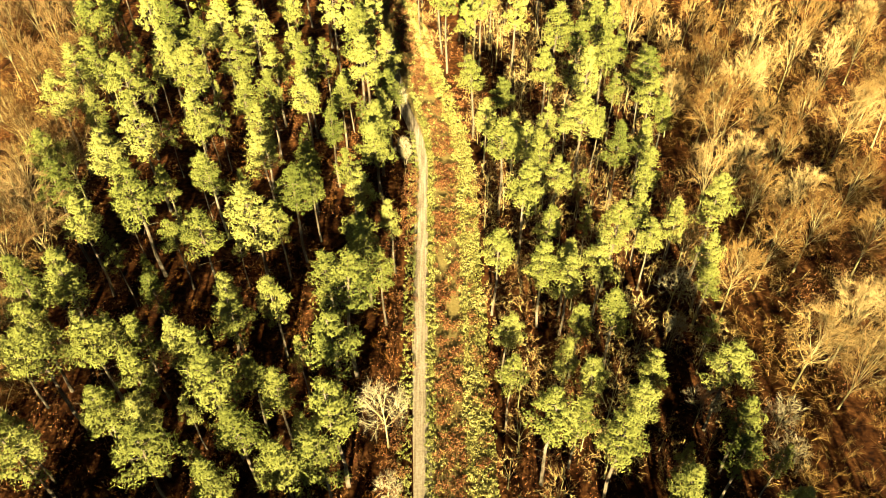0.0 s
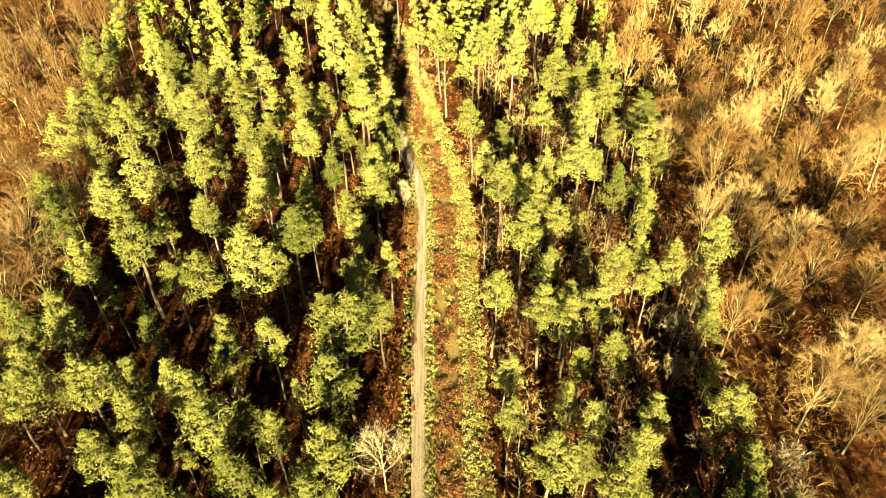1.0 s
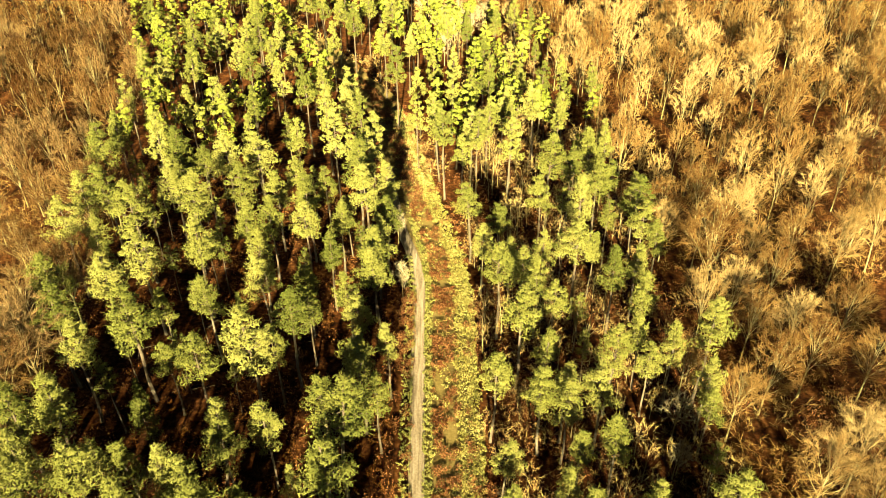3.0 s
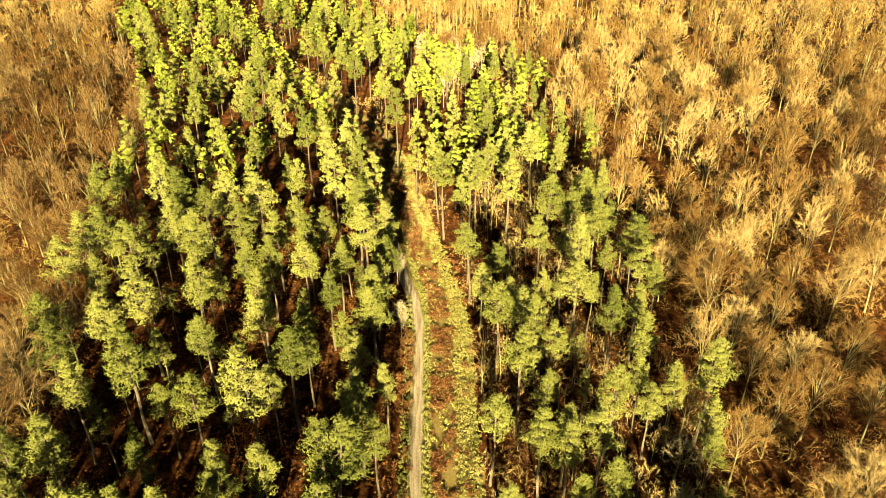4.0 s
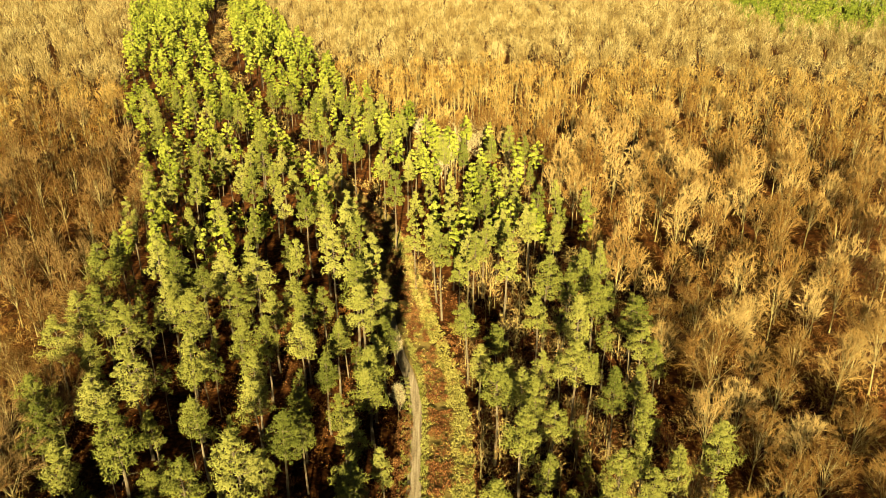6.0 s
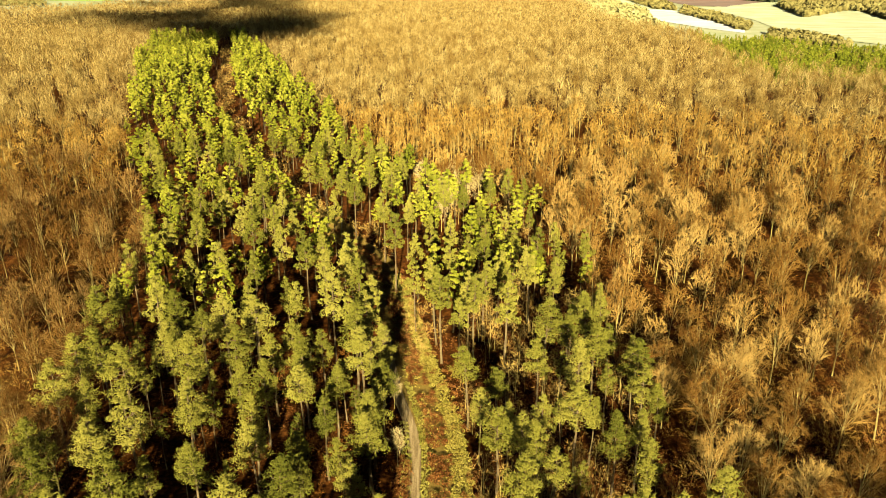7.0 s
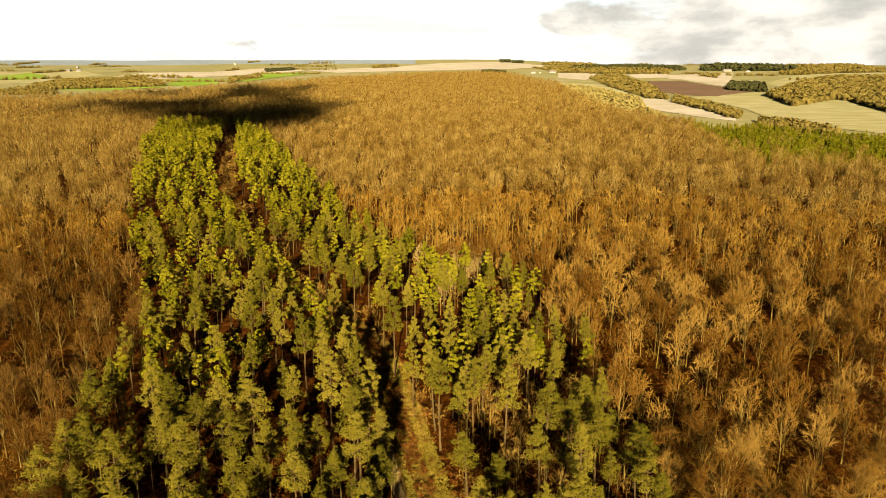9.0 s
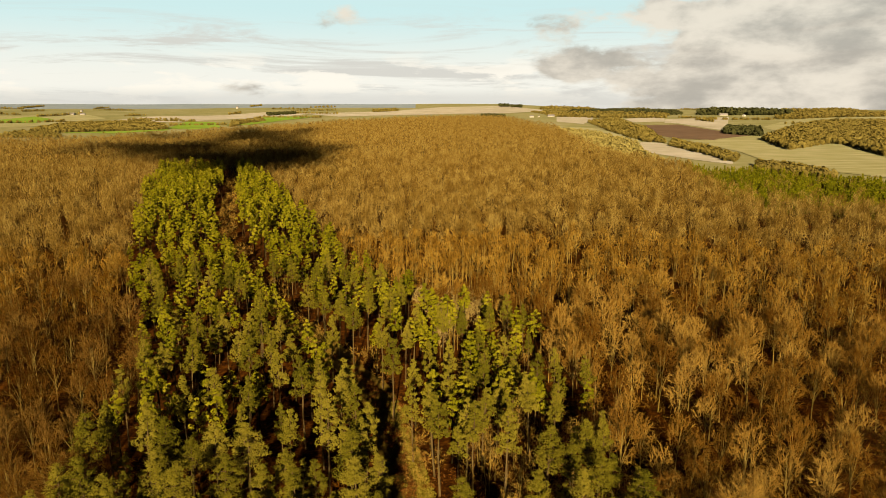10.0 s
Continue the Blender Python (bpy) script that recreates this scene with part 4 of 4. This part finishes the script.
def sowing(name, shapes, xy, lo, hi, mat, label, category, heart=None):
    sow(name, shapes, placed(rng, xy, lo, hi, 0.05), [mat], label, category, heart=heart)


def clumped(xy, size, least):
    """Keep only what falls in patches."""
    v = np.array([noise.noise((x / size, y / size, 3.7)) for x, y in xy])
    return xy[v > least]


sowing("bracken", [tuft(s, 34, 0.6, 0.85, 0.27, 0.28) for s in range(301, 307)],
       np.concatenate([clumped(along_verge(rng, 2600, -2.9, 1.3, -10, 240), 2.2, -0.18), clumped(along_verge(rng, 1500, 2.6, 6.2, 40, 240), 2.5, 0.16),
                       clumped(along_verge(rng, 900, -9.0, -6.2, 0, 120), 3.0, 0.0)]),
       0.6, 1.25, BRACKEN, "rust-brown dead bracken along the verge", "bracken")
sowing("brambles", [tuft(s, 17, 0.45, 0.5, 0.29, 0.45) for s in range(311, 317)],
       np.concatenate([along_verge(rng, 4200, 1.0, 4.6, -10, 200), clumped(along_verge(rng, 2500, -3.9, 2.0, -10, 200), 1.8, 0.05)]),
       0.55, 1.15, BRAMBLE, "low yellow-green bramble and grass tussocks", "brambles")
sowing("verge_grass", [(*plume(s, 14, 0.55, 0.7, 0.0, 0.07), np.zeros(14, int)) for s in range(321, 327)],
       np.concatenate([along_verge(rng, 1800, -4.3, -2.9, -10, 140), along_verge(rng, 1600, -8.0, -6.1, -10, 125), along_verge(rng, 900, 3.0, 5.2, -10, 160)]),
       0.6, 1.3, GRASS, "straw and green grass beside the track", "grass")


def floor_place(x, y):
    return inside(PINEWOOD, x, y) & (from_line(VERGE_LINE, x, y) > 5.2) & (from_line(TRACK, x, y) > 3.6)


brush_shapes = bare_stuff(range(331, 339), 5, 3, 9, tall=4.6, wide=1.3, reach=2.6, twig=0.034, sides=3, slim=True, only_twigs=True)
brush = clumped(spread(rng, (7, 30, 48, 240), 2.7, floor_place), 9.0, -0.1)
sow("undergrowth", brush_shapes, placed(rng, brush, 0.45, 1.4, 0.5), [BRUSH, BRUSH], "tan leafless undergrowth beneath the pines", "undergrowth")
# same brush on the left, its colour darkened for the shaded floor
brush = clumped(spread(rng, (-75, 30, -7, 160), 3.6, floor_place), 9.0, -0.15)
sow("undergrowth", brush_shapes, placed(rng, brush, 0.45, 1.3, 0.5), [SHADE_RUSSET, SHADE_RUSSET], "rust-brown leafless undergrowth beneath the pines, darkened for shade", "undergrowth")
thicket = np.concatenate([spread(rng, (-120, 30, 120, 150), 4.4, bare_ground), spread(rng, (-190, 150, 190, 300), 7.5, bare_ground)])
sow("beech_understorey", bare_stuff(range(361, 369), 6, 3, 9, tall=10.0, wide=1.35, reach=1.9, twig=0.055, sides=3, slim=True, only_twigs=True), placed(rng, thicket, 0.55, 1.25, 0.5), [MID_TWIGS, MID_TWIGS],
    "tan leafless young trees beneath the bare wood", "undergrowth")
heath = clumped(spread(rng, (-120, 26, 120, 160), 1.5, lambda x, y: (floor_place(x, y) | (bare_ground(x, y) & (y < 120)))), 7.0, -0.08)
sowing("dead_ferns", [tuft(s, 18, 0.9, 0.8, 0.34, 0.28) for s in range(341, 347)], heath, 0.6, 1.3, BRACKEN, "rust-brown dead ferns on the woodland floor", "ferns")
ride = np.array([p for p in TRACK if p[1] > 130])
ride_y = rng.uniform(150, 870, 620)
ride_xy = np.stack([np.interp(ride_y, ride[:, 1], ride[:, 0]) + np.where(ride_y < 240, rng.uniform(6, 14, 620), rng.uniform(-5, 7, 620)), ride_y], -1)
ride_xy = clumped(ride_xy, 16.0, -0.15)
sow("undergrowth", brush_shapes, placed(rng, ride_xy, 0.7, 1.7, 0.5), [BRUSH, BRUSH], "tan leafless brush along the open ride", "undergrowth")
saplings = clumped(spread(rng, (7, 36, 48, 250), 4.6, floor_place), 12.0, -0.12)
sow("bare_saplings", bare_stuff(range(351, 357), 6, 3, 12, tall=8.5, wide=1.1, reach=1.5, twig=0.042, sides=3, slim=True), placed(rng, saplings, 0.5, 1.3), [BARE_BARK, BRUSH],
    "tan leafless saplings among the pines", "saplings")

# ---- farmland, hedges and far woods ----


def field(name, corners, mat, label, category="field", lift=0.7):
    bm = bmesh.new()
    f = bm.faces.new([bm.verts.new((x, y, 0)) for x, y in corners])
    bmesh.ops.triangulate(bm, faces=[f])
    for _ in range(3):
        bmesh.ops.subdivide_edges(bm, edges=bm.edges[:], cuts=1, use_grid_fill=True)
    for v in bm.verts:
        v.co.z = float(land(v.co.x, v.co.y)) + lift
    bmesh.ops.recalc_face_normals(bm, faces=bm.faces[:])
    me = bpy.data.meshes.new(name)
    bm.to_mesh(me)
    bm.free()
    if me.polygons[0].normal.z < 0:
        me.flip_normals()
    me.materials.append(mat)
    for q in me.polygons:
        q.use_smooth = True
    tagged(new(name, me), label, category, "fields round the wood", "structure")


field("stubble_field", [(445, 1570), (479, 1531), (466, 1294), (451, 1089), (420, 1015), (395, 1094), (367, 1263)], STUBBLE, "pale stubble field beyond the wood")
field("pasture", [(501, 1562), (655, 1647), (806, 1783), (708, 1439), (836, 1531), (704, 1125), (760, 700), (560, 740), (503, 899), (495, 1088), (534, 1263), (557, 1483)],
      PALE_FIELD, "wide pale green pasture in the valley")
field("ploughed_field", [(671, 2326), (786, 2349), (772, 1924), (817, 1808), (612, 1599), (554, 1688), (554, 1868)], PLOUGH, "dark brown ploughed field")
field("stubble_field", [(851, 2694), (1206, 2987), (796, 1983), (809, 2417), (778, 2461)], STUBBLE, "tan stubble field above the ploughed land")
field("stubble_field", [(492, 2920), (642, 2957), (577, 2639), (490, 2391), (432, 2557)], STUBBLE, "light tan field below the farm")
field("stubble_field", [(718, 2749), (949, 3007), (799, 2530), (686, 2513)], STUBBLE, "narrow light tan field")
field("pasture", [(968, 2145), (1298, 2653), (1528, 2854), (1807, 2920), (1577, 2544), (1422, 2616), (1067, 2178), (924, 1971)], PALE_FIELD, "pale green pasture behind the far wood")
field("pasture", [(378, 2237), (461, 2140), (487, 1833), (459, 1608), (357, 1262), (330, 1356), (352, 1790)], PALE_FIELD, "rough pale grass slope at the wood's edge")
field("stubble_field", [(-571, 3333), (-185, 3749), (51, 4402), (431, 4509), (625, 3985), (349, 3380), (90, 3364), (-383, 3049)], STUBBLE, "broad tan field on the ridge")
field("stubble_field", [(-1122, 2523), (-1124, 2929), (-921, 3146), (-788, 3514), (-529, 3393), (-623, 3087), (-795, 2711), (-888, 2509)], STUBBLE, "tan field on the plain")
field("pasture", [(-758, 2121), (-845, 2553), (-741, 2527), (-620, 2178), (-668, 2059)], GRASS_FIELD, "bright green winter crop beyond the wood", lift=1.0)
field("pasture", [(-635, 2282), (-693, 3085), (-479, 3068), (-551, 2730), (-577, 2327)], GRASS_FIELD, "bright green winter crop near the ridge", lift=1.4)
field("pasture", [(-1462, 2520), (-1514, 2834), (-1340, 2636), (-1258, 2350), (-1342, 2312)], GRASS_FIELD, "green field on the plain", lift=1.4)
field("pasture", [(-925, 1855), (-909, 2114), (-791, 2186), (-720, 2029), (-800, 1856)], GRASS_FIELD, "narrow green field at the wood's edge")
field("pasture", [(-1639, 2829), (-1443, 3094), (-1209, 2769), (-1170, 2183), (-1216, 2093)], PALE_FIELD, "pale pasture on the plain")

ROUND = [leafy_tree(s, 5, 15, 9.0, 10, 2.6) for s in range(401, 407)]
SOFT = [leafy_tree(s, 5, 11, 9.0, 10.5, 4.0) for s in range(417, 421)]
SMALL = [leafy_tree(s, 4, 9, 8.5, 10, 4.0) for s in range(411, 417)]


def wood(name, corners, gap, mat, label, lo=0.8, hi=1.25, shapes=ROUND, rounded=True):
    xs, ys = [c[0] for c in corners], [c[1] for c in corners]
    xy = spread(rng, (min(xs), min(ys), max(xs), max(ys)), gap, lambda x, y: inside(corners, x, y))
    sowing(name, shapes, xy, lo, hi, mat, label, "woodland", 3.0 if rounded else None)


wood("valley_wood", [(716, 1582), (998, 2038), (1311, 2412), (1478, 2385), (725, 1160), (806, 1415), (792, 1450), (648, 1317)], 10.0, HEDGE, "tan leafless wood beside the pasture", 0.9, 1.5, SOFT)
wood("dark_wood", [(857, 2140), (920, 2057), (771, 1707), (728, 1825)], 9, DARKWOOD, "dark evergreen copse beside the ploughed field", 0.9, 1.3, SMALL)
wood("hedge", [(530, 1616), (516, 1374), (481, 1138), (428, 1030), (448, 1190), (466, 1434)], 9, HEDGE, "overgrown hedge between two fields", 0.6, 1.1)
wood("hedge", [(447, 1008), (487, 954), (476, 851), (448, 802), (426, 859), (415, 926)], 8, HEDGE, "overgrown hedge at the pasture's edge", 0.6, 1.1)
wood("scrub", [(363, 2147), (423, 1931), (431, 1529), (353, 1217), (339, 1054), (275, 998), (272, 1193), (318, 1756)], 15, SCRUB, "pale scrub on the slope at the wood's edge", 0.6, 1.2)
wood("dark_wood", [(531, 2514), (687, 2757), (591, 1995), (484, 1508), (460, 1591), (474, 1956)], 13, HEDGE, "dark strip of woodland in the valley", 0.8, 1.2, SMALL)
wood("treeline", [(514, 3448), (811, 3591), (1040, 3268), (897, 2814), (637, 2814), (471, 2997)], 18, HEDGE, "belt of trees round the distant farm", 0.9, 1.5, SMALL)
wood("hill_wood", [(1215, 3408), (1480, 3860), (1622, 3742), (1636, 3352), (1496, 3064), (1161, 3185)], 21, DARKWOOD, "dark wood on the far hill", 1.6, 2.6, SMALL)
wood("treeline", [(1351, 2903), (1625, 3084), (1995, 3227), (1714, 2770), (1453, 2754), (1284, 2713)], 16, HEDGE, "belt of trees on the far slope", 0.9, 1.5, SMALL)
wood("treeline", [(586, 3254), (732, 3906), (1100, 4400), (1280, 3900), (1123, 3287), (781, 3038)], 24, DARKWOOD, "dark belt of woodland beyond the farm", 0.9, 1.4, SMALL)
wood("treeline", [(600, 4100), (760, 4700), (1000, 4700), (950, 4300)], 24, HEDGE, "tan belt of trees on the skyline", 1.0, 1.7, SMALL)
wood("treeline", [(1496, 3216), (2000, 4200), (2400, 4250), (1769, 2857), (1492, 2828)], 26, HEDGE, "tan hanger of trees on the far hillside", 1.0, 1.6, SMALL)
wood("plain_wood", [(-1047, 1940), (-1146, 2340), (-978, 2497), (-819, 2266), (-738, 2065), (-843, 1959), (-958, 1838)], 9.5, HEDGE, "tan leafless wood on the plain", 0.8, 1.2, SMALL)
wood("hedge", [(-1002, 1722), (-1023, 1881), (-868, 1740), (-832, 1642), (-948, 1629)], 12, HEDGE, "overgrown hedge on the plain", 0.6, 1.1)
wood("treeline", [(-601, 2188), (-599, 2667), (-682, 2939), (-684, 2530)], 14, HEDGE, "tan row of trees on the plain", 0.7, 1.1)
wood("treeline", [(-745, 3323), (-639, 3431), (-605, 3315), (-697, 3162)], 15, DARKWOOD, "dark clump of trees on the ridge", 0.9, 1.3)
wood("treeline", [(-305, 3818), (-196, 3977), (-170, 3738), (-286, 3578)], 17, HEDGE, "row of trees on the ridge", 0.9, 1.3)
wood("dark_wood", [(207, 3179), (302, 3031), (261, 2685), (203, 2794)], 14, DARKWOOD, "dark evergreen belt on the ridge", 0.9, 1.3, SMALL)
wood("conifer_plantation", CONIFERS, 5.8, SPRUCE, "young green conifer plantation at the wood's edge", 0.7, 1.25, [leafy_tree(s, 5, 7, 10.0, 4.4, 1.5, True) for s in range(421, 427)], False)
mixed = spread(rng, (250, 460, 570, 1000), 24, lambda x, y: inside(CONIFERS, x, y))
sow("bare_trees", [broom(s, 7, 52, 14, 8.0, 0.25) for s in range(431, 437)], placed(rng, mixed, 0.6, 1.1), [BARE_BARK, FAR_TWIGS], "tan leafless trees among young conifers", "trees")
for x, y in ((429, 4425), (496, 4330)):
    wood("tree_clump", [(x - 30, y - 20), (x + 30, y - 20), (x + 30, y + 20), (x - 30, y + 20)], 12, DARKWOOD, "dark round clump of trees on the skyline", 1.6, 2.2)

# hedgerows and small belts of trees over the open country
r4 = np.random.default_rng(31)
rows_of_trees = []
for _ in range(46):
    d, a = r4.uniform(2300, 4700), radians(r4.choice([r4.uniform(-34, -6), r4.uniform(8, 35)]))
    x, y, turn = d * math.sin(a), d * math.cos(a), r4.choice([0.1, 1.3]) + r4.normal(0, 0.25)
    n = int(r4.integers(14, 46))
    u = (np.arange(n) - n / 2) * 7 + r4.normal(0, 3, n)
    rows_of_trees.append(np.stack([x + u * math.cos(turn) + r4.normal(0, 4, n), y + u * math.sin(turn) + r4.normal(0, 4, n)], -1))
hedgerow = np.concatenate(rows_of_trees)
hedgerow = hedgerow[(~inside(FOREST, hedgerow[:, 0], hedgerow[:, 1])) & (np.hypot(hedgerow[:, 0], hedgerow[:, 1]) < 4850)]
sowing("hedgerows", SMALL, hedgerow, 0.5, 1.15, HEDGE, "hedgerows and belts of trees between distant fields", "hedges", 3.0)

# ---- far farm buildings ----


def farm_building(x, y, long, deep, high, turn, label):
    thing = tagged(new("farm_building"), label, "building", "distant farm buildings")
    bm = bmesh.new()
    bmesh.ops.create_cube(bm, size=1)
    for v in bm.verts:
        v.co = Vector((v.co.x * long, v.co.y * deep, (v.co.z + 0.5) * high))
    me = bpy.data.meshes.new("farm_wall")
    bm.to_mesh(me), bm.free()
    me.materials.append(WALLWHITE)
    part("wall", me, thing)
    a, b, c = long / 2 + 0.6, deep / 2 + 0.8, deep * 0.42
    v = [(-a, -b, high - 0.2), (a, -b, high - 0.2), (a, b, high - 0.2), (-a, b, high - 0.2), (-a, 0, high + c), (a, 0, high + c)]
    me = bpy.data.meshes.new("farm_roof")
    me.from_pydata(v, [], [(0, 1, 5, 4), (2, 3, 4, 5), (0, 4, 3), (1, 2, 5), (0, 3, 2, 1)])
    me.materials.append(SLATE)
    part("roof", me, thing, "grey slate roof")
    thing.matrix_basis = pose(x, y, float(land(x, y)), 0, 0, turn)


for x, y, a, b, c, turn, label in (
        (395, 2930, 16, 7, 5, 10, "white farmhouse with a slate roof among trees"), (425, 2945, 10, 7, 5, 80, "white cottage with a slate roof"),
        (479, 2975, 26, 12, 4, 5, "long grey-roofed barn at the farm"), (1237, 3126, 36, 14, 4, 12, "long pale barn below the far hill"),
        (1278, 3015, 14, 8, 5, 40, "white farmhouse below the far hill"), (-1469, 3028, 34, 14, 4, 0, "white shed on the plain"),
        (-1422, 3032, 18, 12, 4, 5, "white shed on the plain"), (-1571, 3343, 8, 8, 8, 0, "tall white house on the plain"),
        (-1032, 3941, 10, 10, 9, 0, "tall white house on the skyline")):
    farm_building(x, y, a, b, c, turn, label)

# ---- the cloud whose shade lies on the far wood ----


def cloud(lobes, height):
    back = (height - 18) / math.tan(radians(SUN_UP))
    pieces = []
    r2 = np.random.default_rng(77)
    for x, y, a, b in lobes:
        u, w = np.meshgrid(np.linspace(0, np.pi, 9), np.linspace(0, 2 * np.pi, 28, endpoint=False), indexing="ij")
        bump = 1 + 0.16 * np.sin(3 * w + x) + 0.10 * np.sin(7 * w + y) + r2.normal(0, 0.03, w.shape)
        v = np.stack([x - back * math.sin(radians(SUN_SIDE)) + a * np.sin(u) * np.cos(w) * bump, y - back + b * np.sin(u) * np.sin(w) * bump, height + 9 * np.cos(u)], -1).reshape(-1, 3)
        i, j = np.meshgrid(np.arange(8), np.arange(28), indexing="ij")
        j2 = (j + 1) % 28
        pieces.append((v, np.stack([i * 28 + j, (i + 1) * 28 + j, (i + 1) * 28 + j2, i * 28 + j2], -1).reshape(-1, 4)))
    v, f = join(pieces)
    tagged(new("cloud", mesh("cloud", v, f, [CLOUD])), "small white cloud drifting in front of the sun", "cloud", kind="structure")


r3 = np.random.default_rng(9)
lobes = [(-330, 1080, 120, 150), (-240, 980, 85, 150), (-430, 1190, 90, 90), (-225, 830, 45, 90), (-370, 1650, 90, 120), (-295, 1480, 50, 90), (-200, 1150, 70, 120)]
for _ in range(26):
    u = r3.uniform(-1, 1)
    lobes.append((-340 + 210 * u, 1090 - 120 * u + r3.normal(0, 130), r3.uniform(25, 55), r3.uniform(40, 85)))
for _ in range(9):
    lobes.append((-380 + r3.uniform(-120, 130), 1620 + r3.normal(0, 120), r3.uniform(20, 45), r3.uniform(40, 80)))
cloud(lobes, 700)
